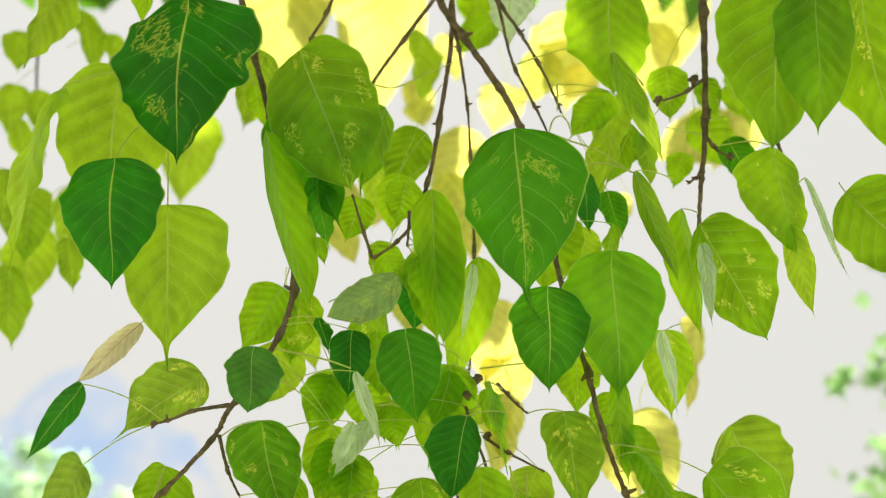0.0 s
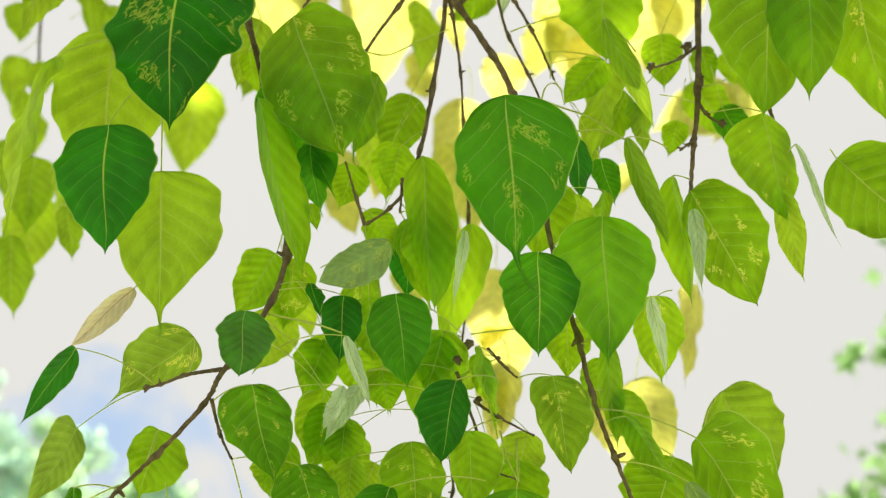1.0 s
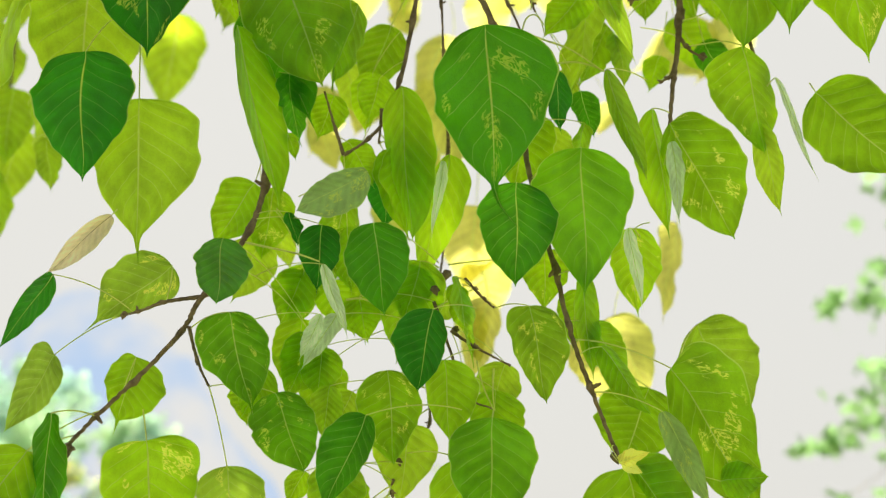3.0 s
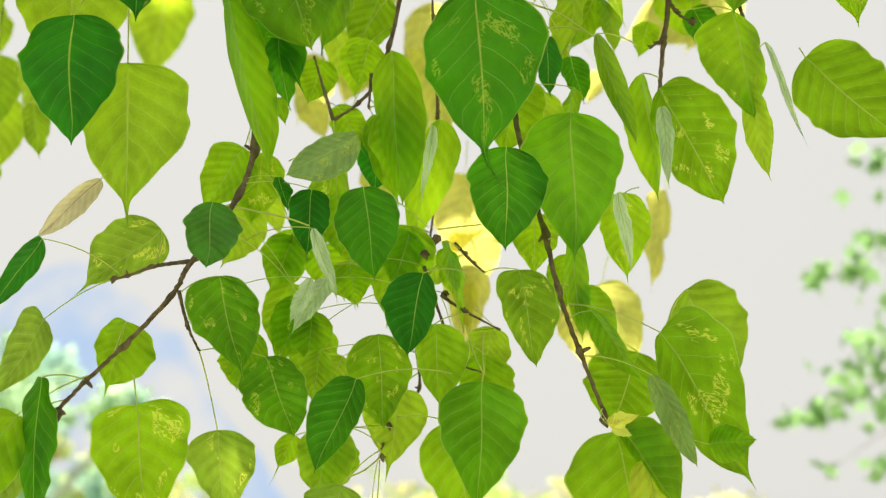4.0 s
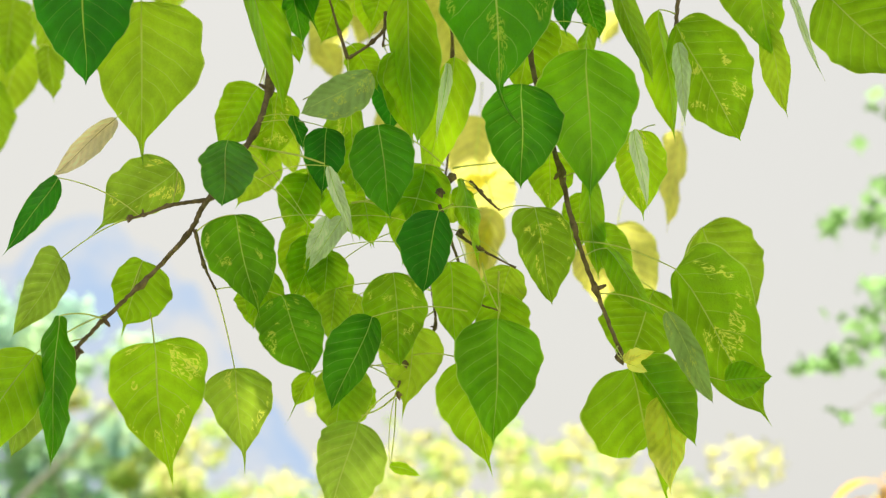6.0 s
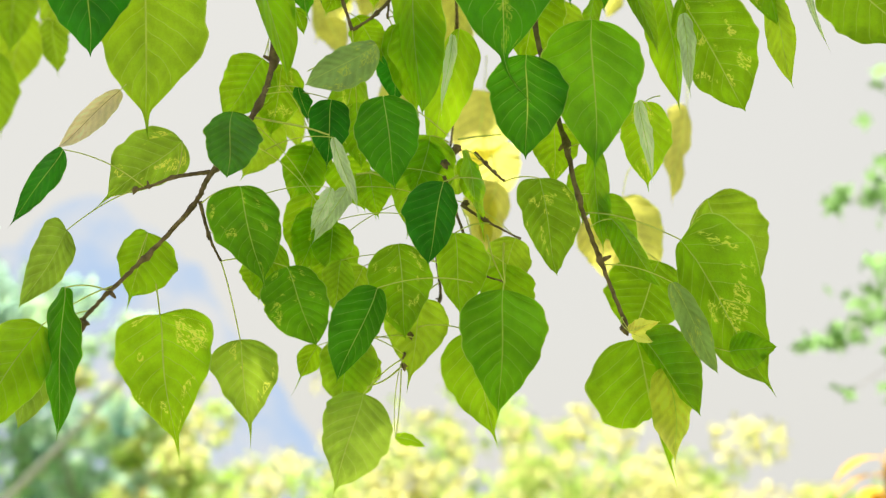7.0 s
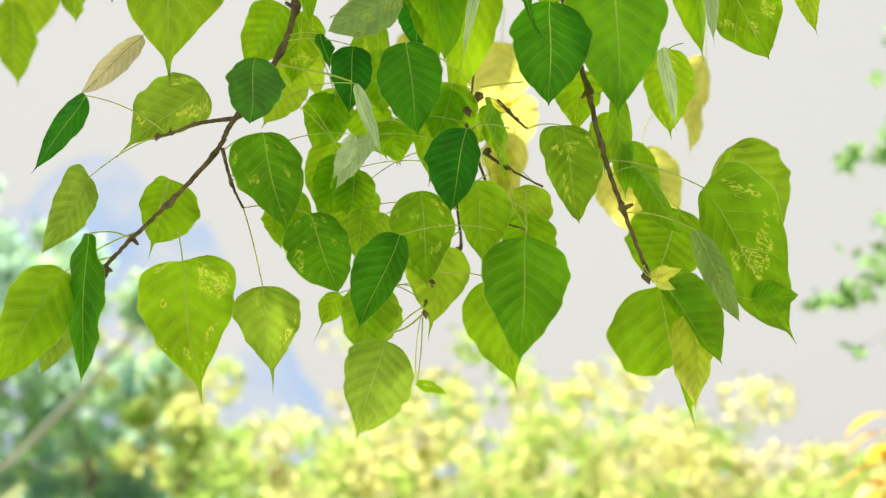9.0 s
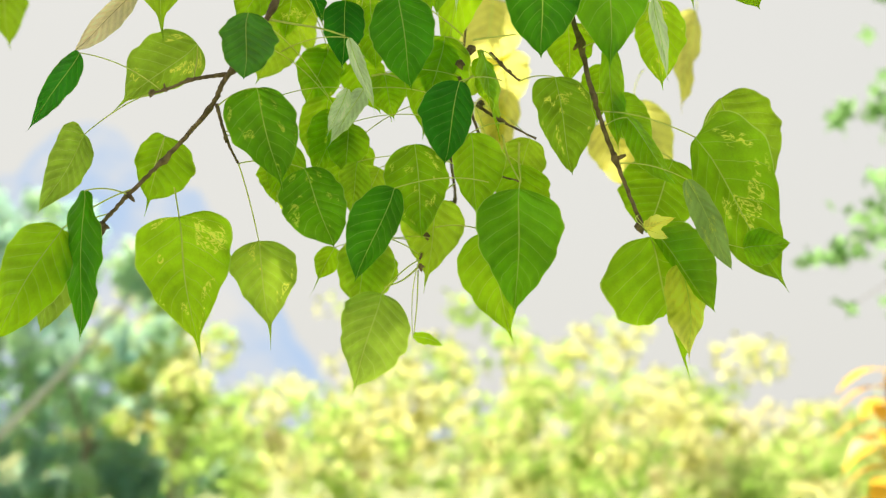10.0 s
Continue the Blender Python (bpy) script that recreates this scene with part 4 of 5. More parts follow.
leaf(mid_branch, "m", (0.0536, 1.4357, 1.7220), (0.0833, 1.4919, 1.6013), 0.0668, 0, (-0.0028, 1.4486, 1.7292), widest=0.34, full=1.7, drip=0.16, folds=(15, 17), cup=0.04, sides=(1.25, 0.75), tilt=-0.08)
leaf(mid_branch, "m", (0.0899, 1.4420, 1.7960), (0.0821, 1.4821, 1.7196), 0.0592, 0, (0.0516, 1.4168, 1.8081), widest=0.36, full=2.1, drip=0.04, folds=(10, 6), cup=0.04, sides=(0.86, 1.14), tilt=-0.13)
leaf(mid_branch, "p", (0.1017, 1.4630, 1.8287), (0.0848, 1.4940, 1.7740), 0.0504, -4, (0.0329, 1.4049, 1.8576))
leaf(mid_branch, "m", (0.2206, 1.3961, 1.7105), (0.2721, 1.4640, 1.5533), 0.1105, 0, (0.2167, 1.4236, 1.7242), widest=(0.3, 0.42), full=2.0, drip=0.2, tear=1, lobe=(0.07, 0.05), folds=(-4, 7), cup=0.04, sides=(1.12, 0.88), tilt=-0.12)
leaf(mid_branch, "m", (0.2220, 1.3840, 1.7148), (0.2897, 1.4196, 1.6331), 0.0448, 0, (0.2167, 1.4236, 1.7242), widest=0.42, full=2.2, drip=0.04, folds=(70, 15), cup=0.04, sides=(0.33, 1.67), tilt=-0.17)
leaf(mid_branch, "s", (0.2525, 1.3525, 1.7620), (0.3037, 1.3954, 1.6749), 0.0248, 0, (0.1884, 1.4028, 1.7885), widest=0.45, full=2.2, drip=0.02, folds=(40, -35), cup=0.04, sides=(1.05, 0.95), tilt=-0.18)
leaf(mid_branch, "mm", (0.2639, 1.3622, 1.8072), (0.3732, 1.4417, 1.6555), 0.0864, 0, (0.1678, 1.3856, 1.8405), widest=(0.5, 0.24), full=(2.5, 1.75), drip=0.1, lobe=(0.0, 0.14), folds=(25, 5), cup=0.04, sides=(0.7, 1.3), tilt=-0.23)
leaf(mid_branch, "m", (0.2533, 1.4401, 1.7994), (0.2279, 1.4788, 1.7259), 0.0881, 0, (0.1781, 1.3942, 1.8145), widest=0.42, full=2.4, drip=0.02, folds=(1, 5), cup=0.04, sides=(1.04, 0.96), tilt=-0.20)
leaf(mid_branch, "m", (0.1945, 1.3628, 1.8287), (0.2485, 1.3952, 1.7638), 0.0281, 0, (0.1740, 1.3908, 1.8249), widest=0.45, full=2.2, drip=0.03, folds=(30, 60), cup=0.04, sides=(1.27, 0.73), tilt=-0.15)
leaf(mid_branch, "m", (0.1747, 1.3585, 1.9064), (0.1895, 1.3987, 1.7962), 0.0254, 0, (0.1519, 1.3889, 1.9085), widest=0.5, full=2.2, drip=0.1, folds=(60, 40), cup=0.04, sides=(0.73, 1.27), tilt=-0.30)
leaf(mid_branch, "q", (0.2366, 1.9240, 1.9552), (0.2772, 1.9240, 1.8460), 0.0743, -7, (0.1914, 1.8324, 1.9746))
leaf(mid_branch, "mm", (0.1413, 1.4080, 1.9429), (0.1398, 1.4080, 1.8713), 0.0531, -6, (0.1416, 1.3949, 1.9553))
leaf(mid_branch, "q", (0.0866, 2.1500, 2.2134), (0.0676, 2.1500, 2.0608), 0.1041, -2, (0.0874, 2.0534, 2.2391))
leaf(mid_branch, "q", (0.0964, 2.1500, 2.1253), (0.1153, 2.1500, 2.0148), 0.0882, -3, (0.0992, 2.0545, 2.1550))
leaf(mid_branch, "o", (-0.0603, 1.4451, 1.6575), (-0.0949, 1.4918, 1.5507), 0.0774, 0, (-0.0198, 1.4617, 1.6962), widest=(0.3, 0.45), full=(1.9, 2.4), drip=0.1, folds=(10, 5), cup=0.04, sides=(0.91, 1.09), tilt=-0.00)
leaf(mid_branch, "p", (-0.0732, 1.4596, 1.7233), (-0.0898, 1.4970, 1.6464), 0.0630, 0, (-0.0181, 1.4674, 1.7008), widest=0.42, full=2.5, drip=0.03, folds=(10, -1), cup=0.04, sides=(0.96, 1.04), tilt=-0.05)
leaf(mid_branch, "m", (-0.1139, 1.4861, 1.7130), (-0.1448, 1.5129, 1.6595), 0.0280, 4, (-0.0306, 1.4597, 1.7172), drip=.4)
leaf(mid_branch, "m", (-0.0271, 1.4623, 1.6137), (0.0062, 1.4670, 1.6029), 0.0165, 50, (-0.0198, 1.4617, 1.6962), drip=.06)
leaf(mid_branch, "y", (0.0839, 1.4890, 2.4347), (0.0789, 1.4890, 2.3365), 0.0584, -3, (0.0294, 1.4535, 2.4548), wave=2.4, cup=.5)
leaf(mid_branch, "m", (0.1244, 1.4440, 2.1099), (0.1092, 1.4440, 2.0152), 0.0754, -5, (0.1074, 1.4096, 2.1339))
leaf(mid_branch, "p", (0.1605, 1.4890, 2.1119), (0.1451, 1.4890, 2.0421), 0.0518, -6, (0.1448, 1.4552, 2.1846))
leaf(mid_branch, "m", (-0.0932, 1.4665, 2.1384), (-0.1118, 1.4665, 2.0825), 0.0447, 4, (-0.1111, 1.4260, 2.1983))
leaf(mid_branch, "n", (-0.1367, 1.4440, 2.1437), (-0.1224, 1.4440, 2.0953), 0.0377, 5, (-0.1111, 1.4260, 2.1983))
leaf(mid_branch, "m", (0.0436, 1.3765, 1.8961), (0.0550, 1.3881, 1.8447), 0.0312, 38, (0.0652, 1.3761, 1.8911))
leaf(mid_branch, "q", (0.1007, 1.9760, 2.0155), (0.0694, 1.9760, 1.8797), 0.0791, 46, (0.0865, 1.8744, 2.0325))
leaf(mid_branch, "m", (0.1874, 1.3818, 1.8565), (0.2299, 1.4134, 1.7972), 0.0427, 1, (0.1626, 1.3850, 1.8597))
leaf(mid_branch, "m", (-0.0867, 1.4440, 1.9144), (-0.0609, 1.4440, 1.8516), 0.0502, 3, (-0.0013, 1.4238, 1.9259))
leaf(mid_branch, "m", (-0.0944, 1.4127, 1.8352), (-0.0981, 1.4424, 1.7802), 0.0464, 4, (0.0057, 1.4069, 1.8378), drip=.1)
leaf(mid_branch, "p", (-0.0844, 1.4188, 1.7953), (-0.0936, 1.4472, 1.7400), 0.0350, 3, (0.0172, 1.4245, 1.7940))
leaf(mid_branch, "p", (-0.0619, 1.4363, 1.7921), (-0.0861, 1.4598, 1.7473), 0.0412, 2, (0.0165, 1.4206, 1.8039))
leaf(mid_branch, "m", (-0.0672, 1.4771, 1.7146), (-0.0853, 1.5084, 1.6514), 0.0606, 3, (-0.0085, 1.4530, 1.7183), drip=.06)
leaf(mid_branch, "p", (0.0444, 1.4215, 1.8939), (0.0086, 1.4215, 1.8688), 0.0350, -2, (0.0273, 1.4129, 1.9077))
leaf(mid_branch, "z", (0.2034, 1.3213, 1.7087), (0.2337, 1.3169, 1.7178), 0.0219, 37, (0.2114, 1.4198, 1.7362), drip=.05)
leaf(mid_branch, "z", (0.2068, 1.3225, 1.7062), (0.2283, 1.3261, 1.6986), 0.0114, 14, (0.2114, 1.4198, 1.7362), drip=.05)
leaf(mid_branch, "n", (0.1886, 1.4665, 2.1467), (0.2041, 1.4665, 2.0878), 0.0345, 9, (0.1351, 1.4350, 2.2300))
leaf(mid_branch, "q", (0.3151, 2.1760, 2.4050), (0.2910, 2.1760, 2.3446), 0.0369, 27, (0.2376, 2.0754, 2.4535))
leaf(mid_branch, "m", (0.1864, 1.3990, 2.0823), (0.1788, 1.3990, 2.0141), 0.0390, 60, (0.1169, 1.4080, 2.0829))
leaf(mid_branch, "y", (0.0321, 1.3810, 2.0318), (0.0206, 1.3810, 1.9409), 0.0120, -1, (0.0352, 1.4260, 2.0141), wave=2.4, cup=.5)
leaf(mid_branch, "q", (-0.0227, 2.1600, 2.3226), (0.0158, 2.1600, 2.1824), 0.0846, 1, (0.0014, 2.0575, 2.3466))
# added leaf that stands for the folded lower lip of the broad leaf
leaf(mid_branch, "m", (0.3178, 1.4034, 1.6987), (0.3665, 1.4011, 1.7037), 0.0403, -13, (0.2167, 1.4236, 1.7242), drip=.03)
leaf(mid_branch, "m", (0.2247, 1.4890, 2.2378), (0.1888, 1.4890, 2.1574), 0.0500, 33, (0.1604, 1.4582, 2.2558))
leaf(mid_branch, "p", (0.1855, 1.5411, 2.2022), (0.1661, 1.5411, 2.1427), 0.0355, 12, (0.1523, 1.4704, 2.2234))
leaf(mid_branch, "p", (-0.0927, 1.6129, 2.2457), (-0.0657, 1.6129, 2.1523), 0.0552, 44, (-0.0741, 1.4907, 2.2518))
leaf(mid_branch, "q", (-0.1782, 2.2100, 2.3598), (-0.1470, 2.2100, 2.2870), 0.0529, 5, (-0.1658, 2.0814, 2.3749))
leaf(mid_branch, "q", (0.0665, 1.9760, 2.0063), (0.0921, 1.9760, 1.9132), 0.0548, 26, (0.0601, 1.8740, 2.0256))
leaf(mid_branch, "p", (0.0579, 1.4990, 1.8206), (0.0528, 1.5293, 1.7685), 0.0369, -2, (0.0416, 1.4476, 1.8613))
# added leaf: its yellow stands for sunlight on half of the torn leaf
leaf(mid_branch, "z", (0.2533, 1.4061, 1.6838), (0.2658, 1.4495, 1.5835), 0.0610, 27, (0.2167, 1.4236, 1.7242), drip=.1)
leaf(mid_branch, "m", (0.0086, 1.4080, 1.9284), (-0.0161, 1.4285, 1.8205), 0.0670, -0, (0.0291, 1.4154, 1.9226))
leaf(mid_branch, "p", (-0.0562, 1.4260, 1.8937), (-0.0486, 1.4330, 1.8407), 0.0538, 2, (0.0264, 1.4117, 1.9002), drip=.2)
leaf(mid_branch, "y", (-0.0742, 1.3544, 1.8579), (-0.1132, 1.3827, 1.8030), 0.0222, 3, (0.0120, 1.3803, 1.8514), wave=2.2)
leaf(mid_branch, "m", (-0.0884, 1.4564, 1.8266), (-0.1087, 1.4916, 1.7635), 0.0538, 4, (-0.0128, 1.4197, 1.8601))
leaf(side_branch, "m", (0.1888, 1.3810, 2.3800), (0.1887, 1.3810, 2.2281), 0.0986, 0, (0.2595, 1.4092, 2.3489), widest=0.45, full=2.2, drip=0.03, folds=(2, 13), cup=0.04, sides=(1.01, 0.99), tilt=-0.67)
leaf(side_branch, "p", (0.1827, 1.3360, 2.2582), (0.2369, 1.3499, 2.1275), 0.0269, 0, (0.2211, 1.3765, 2.2380), widest=0.4, full=1.8, drip=0.1, folds=(60, 55), cup=0.04, sides=(0.82, 1.18), tilt=-0.54)
leaf(side_branch, "q", (0.5009, 2.6400, 3.1077), (0.4758, 2.6400, 2.8144), 0.1666, -11, (0.4753, 2.5277, 3.1414))
leaf(side_branch, "q", (0.5528, 2.4080, 2.6361), (0.3828, 2.4080, 2.5563), 0.1066, 12, (0.5207, 2.3026, 2.6562))
leaf(side_branch, "m", (0.3741, 1.3360, 2.3644), (0.3476, 1.3360, 2.1438), 0.1074, 0, (0.4368, 1.3675, 2.3630), widest=(0.38, 0.6), full=1.9, drip=0.02, folds=(20, 30), cup=0.04, sides=(1.23, 0.77), tilt=-0.61)
leaf(side_branch, "m", (0.4077, 1.3135, 2.3377), (0.3907, 1.3135, 2.1511), 0.0863, 0, (0.4309, 1.3508, 2.3527), widest=0.42, full=1.8, drip=0.06, folds=(14, -3), cup=0.04, sides=(1.12, 0.88), tilt=-0.67)
leaf(side_branch, "mm", (0.4628, 1.3450, 2.3695), (0.4823, 1.3450, 2.1333), 0.0993, 0, (0.4350, 1.3687, 2.3667), widest=0.42, full=1.9, drip=0.05, folds=(14, 2), cup=0.04, sides=(0.96, 1.04), tilt=-0.62)
leaf(side_branch, "mm", (0.3507, 1.3585, 2.1569), (0.3725, 1.3677, 2.0375), 0.0734, 0, (0.3701, 1.3810, 2.1487), widest=(0.27, 0.5), full=(1.7, 2.3), drip=0.03, folds=(10, 40), cup=0.04, sides=(1.26, 0.74), tilt=-0.38)
leaf(side_branch, "p", (0.3680, 1.3675, 2.0714), (0.3876, 1.3721, 1.9698), 0.0269, 0, (0.3705, 1.3810, 2.0774), widest=0.45, full=1.8, drip=0.08, folds=(42, -36), cup=0.04, sides=(1.02, 0.98), tilt=-0.44)
leaf(side_branch, "m", (0.4258, 1.3540, 2.1032), (0.5289, 1.3630, 2.0098), 0.0933, -17, (0.4214, 1.3585, 2.1153), drip=.1)
leaf(side_branch, "mm", (0.2749, 1.3810, 2.0767), (0.3420, 1.3949, 1.9519), 0.0848, 0, (0.2781, 1.4080, 2.0711), widest=(0.58, 0.38), full=2.0, drip=0.03, lobe=(0.0, 0.1), folds=(30, 5), cup=0.04, sides=(0.73, 1.27), tilt=-0.36)
leaf(side_branch, "p", (0.2045, 1.3540, 2.1272), (0.2467, 1.3632, 2.0021), 0.0258, 0, (0.2529, 1.3906, 2.1300), widest=0.42, full=1.7, drip=0.06, folds=(65, 55), cup=0.04, sides=(0.7, 1.3), tilt=-0.48)
leaf(side_branch, "m", (0.2600, 1.4035, 2.1021), (0.2746, 1.4035, 1.9516), 0.0358, 0, (0.2812, 1.4100, 2.0988), widest=0.42, full=1.9, drip=0.08, folds=(45, 60), cup=0.04, sides=(1.24, 0.76), tilt=-0.37)
leaf(side_branch, "m", (0.2703, 1.4980, 2.3185), (0.2706, 1.4980, 2.2427), 0.0496, -10, (0.2919, 1.4538, 2.3548))
leaf(side_branch, "mm", (0.2386, 1.4080, 1.9673), (0.2397, 1.4080, 1.8682), 0.0563, 7, (0.2527, 1.3990, 1.9705))
leaf(side_branch, "y", (0.2241, 1.3585, 1.9527), (0.2376, 1.3616, 1.8649), 0.0153, -9, (0.2423, 1.3990, 1.9547), wave=2.4, cup=.5)
leaf(side_branch, "q", (0.3972, 2.0400, 2.1533), (0.3694, 2.0400, 1.9902), 0.0940, 60, (0.3776, 1.9235, 2.1740))
leaf(side_branch, "y", (0.2739, 1.3675, 2.0513), (0.2798, 1.3675, 1.9566), 0.0179, -11, (0.2712, 1.4047, 2.0379), wave=2.4, cup=.5)
leaf(side_branch, "p", (0.3169, 1.4890, 1.8796), (0.3712, 1.5251, 1.7760), 0.0901, 0, (0.2893, 1.4517, 1.8348), widest=0.36, full=2.3, drip=0.03, lobe=(0.0, 0.08), folds=(3, 9), cup=0.04, sides=(0.88, 1.12), tilt=-0.15)
leaf(side_branch, "q", (0.2847, 1.9610, 1.9914), (0.3335, 1.9610, 1.8596), 0.0836, -8, (0.2866, 1.8571, 2.0126))
# very narrow leaf that stands for a thin dried stem
leaf(side_branch, "y", (0.3841, 1.3540, 2.1194), (0.4237, 1.3540, 2.0020), 0.0077, -16, (0.3748, 1.3810, 2.1084), wave=2.4, cup=.5)
leaf(side_branch, "q", (0.2938, 2.5200, 2.8062), (0.2447, 2.5200, 2.7292), 0.0767, -7, (0.3098, 2.3988, 2.8366))
leaf(side_branch, "m", (0.3377, 1.6129, 2.3559), (0.3529, 1.6129, 2.2988), 0.0351, -12, (0.3145, 1.4900, 2.3519))
leaf(side_branch, "m", (0.3701, 1.6129, 2.3479), (0.3819, 1.6129, 2.2990), 0.0316, -13, (0.3335, 1.4917, 2.3459))
leaf(side_branch, "m", (0.3384, 1.6846, 2.3396), (0.3874, 1.6846, 2.2562), 0.0586, -11, (0.3162, 1.5439, 2.3320))
leaf(side_branch, "m", (0.1794, 1.4440, 1.9073), (0.1731, 1.4493, 1.8395), 0.0415, -7, (0.2313, 1.4066, 1.9465))
leaf(side_branch, "q", (0.2782, 2.5520, 2.9511), (0.2473, 2.5520, 2.7083), 0.1499, -6, (0.2857, 2.4403, 2.9814))
leaf(side_branch, "q", (0.6018, 2.4200, 2.6803), (0.5069, 2.4200, 2.5364), 0.0979, -6, (0.5633, 2.3187, 2.6992))
leaf(side_branch, "q", (0.4462, 2.5760, 2.9373), (0.4014, 2.5760, 2.7518), 0.1233, -10, (0.4285, 2.4692, 2.9660))
leaf(side_branch, "p", (0.2322, 1.4890, 2.2262), (0.2425, 1.4890, 2.1555), 0.0406, 39, (0.2736, 1.4474, 2.2594))
leaf(side_branch, "n", (0.3476, 1.5411, 2.2421), (0.3761, 1.5411, 2.1751), 0.0416, -13, (0.3221, 1.4693, 2.2636))
leaf(side_branch, "m", (0.3064, 1.6129, 2.2534), (0.2891, 1.6129, 2.2023), 0.0351, -11, (0.2951, 1.4898, 2.2566))
leaf(side_branch, "m", (0.4128, 1.7564, 2.4407), (0.4305, 1.7564, 2.3431), 0.0563, 22, (0.3716, 1.6231, 2.4365))
leaf(side_branch, "q", (0.2404, 2.5960, 2.9477), (0.2130, 2.5960, 2.8266), 0.1017, -5, (0.2543, 2.4827, 2.9777))
leaf(back_branch, "mm", (-0.1568, 1.3540, 2.2699), (-0.0976, 1.3632, 2.1082), 0.1227, 0, (-0.1503, 1.3981, 2.2647), widest=(0.45, 0.35), full=2.2, drip=0.03, lobe=(0.0, 0.12), folds=(7, 12), cup=0.04, sides=(0.95, 1.05), tilt=-0.57)
leaf(back_branch, "q", (-0.1097, 2.5520, 3.0574), (-0.1556, 2.6115, 2.6925), 0.1900, 2, (-0.0907, 2.4395, 3.0782))
leaf(back_branch, "q", (0.0494, 2.2960, 2.5768), (-0.0181, 2.3533, 2.4023), 0.1111, 25, (0.0417, 2.1856, 2.5936))
leaf(back_branch, "m", (-0.0316, 1.4980, 2.2394), (-0.0646, 1.5422, 2.1603), 0.0600, 1, (0.0022, 1.4383, 2.2708))
leaf(back_branch, "m", (-0.0135, 1.3855, 2.1184), (0.0006, 1.3855, 1.9434), 0.0575, 0, (-0.0283, 1.4223, 2.1054), widest=(0.17, 0.45), full=(1.3, 2.2), drip=0.03, folds=(50, 40), cup=0.04, sides=(0.89, 1.11), tilt=-0.48)
leaf(back_branch, "mm", (-0.0719, 1.4305, 1.9718), (-0.0648, 1.4305, 1.8938), 0.0493, 3, (-0.0768, 1.4170, 2.0493))
leaf(back_branch, "m", (-0.0253, 1.4305, 2.0611), (-0.0035, 1.4305, 1.9562), 0.0607, 28, (-0.0386, 1.4285, 2.0789))
leaf(back_branch, "m", (-0.0704, 1.4305, 2.0663), (-0.0430, 1.4305, 2.0153), 0.0376, 3, (-0.0840, 1.4195, 2.0709))
leaf(back_branch, "q", (-0.1657, 2.2800, 2.4688), (-0.2051, 2.2800, 2.3374), 0.0779, 31, (-0.1628, 2.1642, 2.5004))
leaf(back_branch, "m", (-0.0518, 1.4980, 2.1798), (-0.0590, 1.4980, 2.1003), 0.0479, 2, (-0.0198, 1.4564, 2.2122))
leaf(back_branch, "q", (-0.0608, 2.4800, 2.7623), (-0.0259, 2.4800, 2.6684), 0.0647, 1, (-0.0458, 2.3584, 2.7807))
leaf(back_branch, "m", (0.0781, 1.7640, 2.5248), (0.0112, 1.7564, 2.4613), 0.0509, 23, (0.0513, 1.6384, 2.5195))
leaf(back_branch, "q", (0.1283, 2.4400, 2.7314), (0.0931, 2.4400, 2.6211), 0.0955, -3, (0.1033, 2.3224, 2.7518))
leaf(back_branch, "q", (0.2029, 2.5200, 2.8443), (0.1767, 2.5200, 2.7156), 0.0877, -5, (0.1627, 2.4022, 2.8640))
leaf(back_branch, "m", (-0.0409, 1.4440, 2.1505), (-0.0534, 1.4440, 2.0951), 0.0440, 2, (-0.0129, 1.4276, 2.1651))
leaf(back_branch, "d", (-0.0267, 1.4440, 2.0431), (-0.0327, 1.4440, 1.9703), 0.0440, 1, (-0.0390, 1.4260, 2.0671))
leaf(back_branch, "q", (-0.0661, 2.1280, 2.2228), (-0.0337, 2.1280, 2.1338), 0.0575, 2, (-0.0519, 2.0191, 2.2450))
leaf(back_branch, "q", (-0.0896, 2.2800, 2.4705), (-0.1270, 2.2800, 2.3745), 0.0748, 2, (-0.0697, 2.1703, 2.4942))
leaf(back_branch, "m", (-0.0610, 1.4890, 2.0914), (-0.0803, 1.4890, 2.0427), 0.0389, 2, (-0.0375, 1.4350, 2.1103))
leaf(back_branch, "p", (-0.0386, 2.0000, 2.6230), (-0.0323, 2.0000, 2.4845), 0.0787, 50, (-0.0285, 1.9017, 2.6380))
leaf(back_branch, "q", (-0.0539, 2.4360, 2.6959), (-0.0345, 2.4360, 2.6348), 0.0594, 1, (-0.0428, 2.3221, 2.7144))
leaf(back_branch, "q", (0.0071, 2.5620, 2.9039), (0.0332, 2.5620, 2.7851), 0.0691, 36, (0.0073, 2.4413, 2.9215))
leaf(back_branch, "m", (0.0645, 2.1000, 2.7662), (0.0488, 2.1000, 2.6718), 0.0731, -2, (0.0537, 2.0020, 2.7828))
leaf(back_branch, "mm", (-0.0772, 1.4440, 2.0094), (-0.0889, 1.4440, 1.9040), 0.0602, 46, (-0.0768, 1.4170, 2.0493))
leaf(back_branch, "m", (-0.0121, 1.4080, 2.0593), (-0.0062, 1.4080, 1.9509), 0.0616, 38, (-0.0390, 1.4260, 2.0671))
leaf(shade_branch, "dm", (-0.2785, 1.3315, 2.3242), (-0.2776, 1.3223, 2.1217), 0.1470, 0, (-0.2864, 1.3765, 2.3774), widest=(0.48, 0.24), full=(1.9, 1.9), drip=0.05, wave=1.5, lobe=(0.0, 0.05), folds=(-1, 10), cup=0.04, sides=(0.94, 1.06), tilt=-0.64)
leaf(shade_branch, "p", (-0.3680, 1.4125, 2.2775), (-0.3722, 1.4263, 2.0823), 0.1260, 15, (-0.3221, 1.3990, 2.2837), lobe=.07)
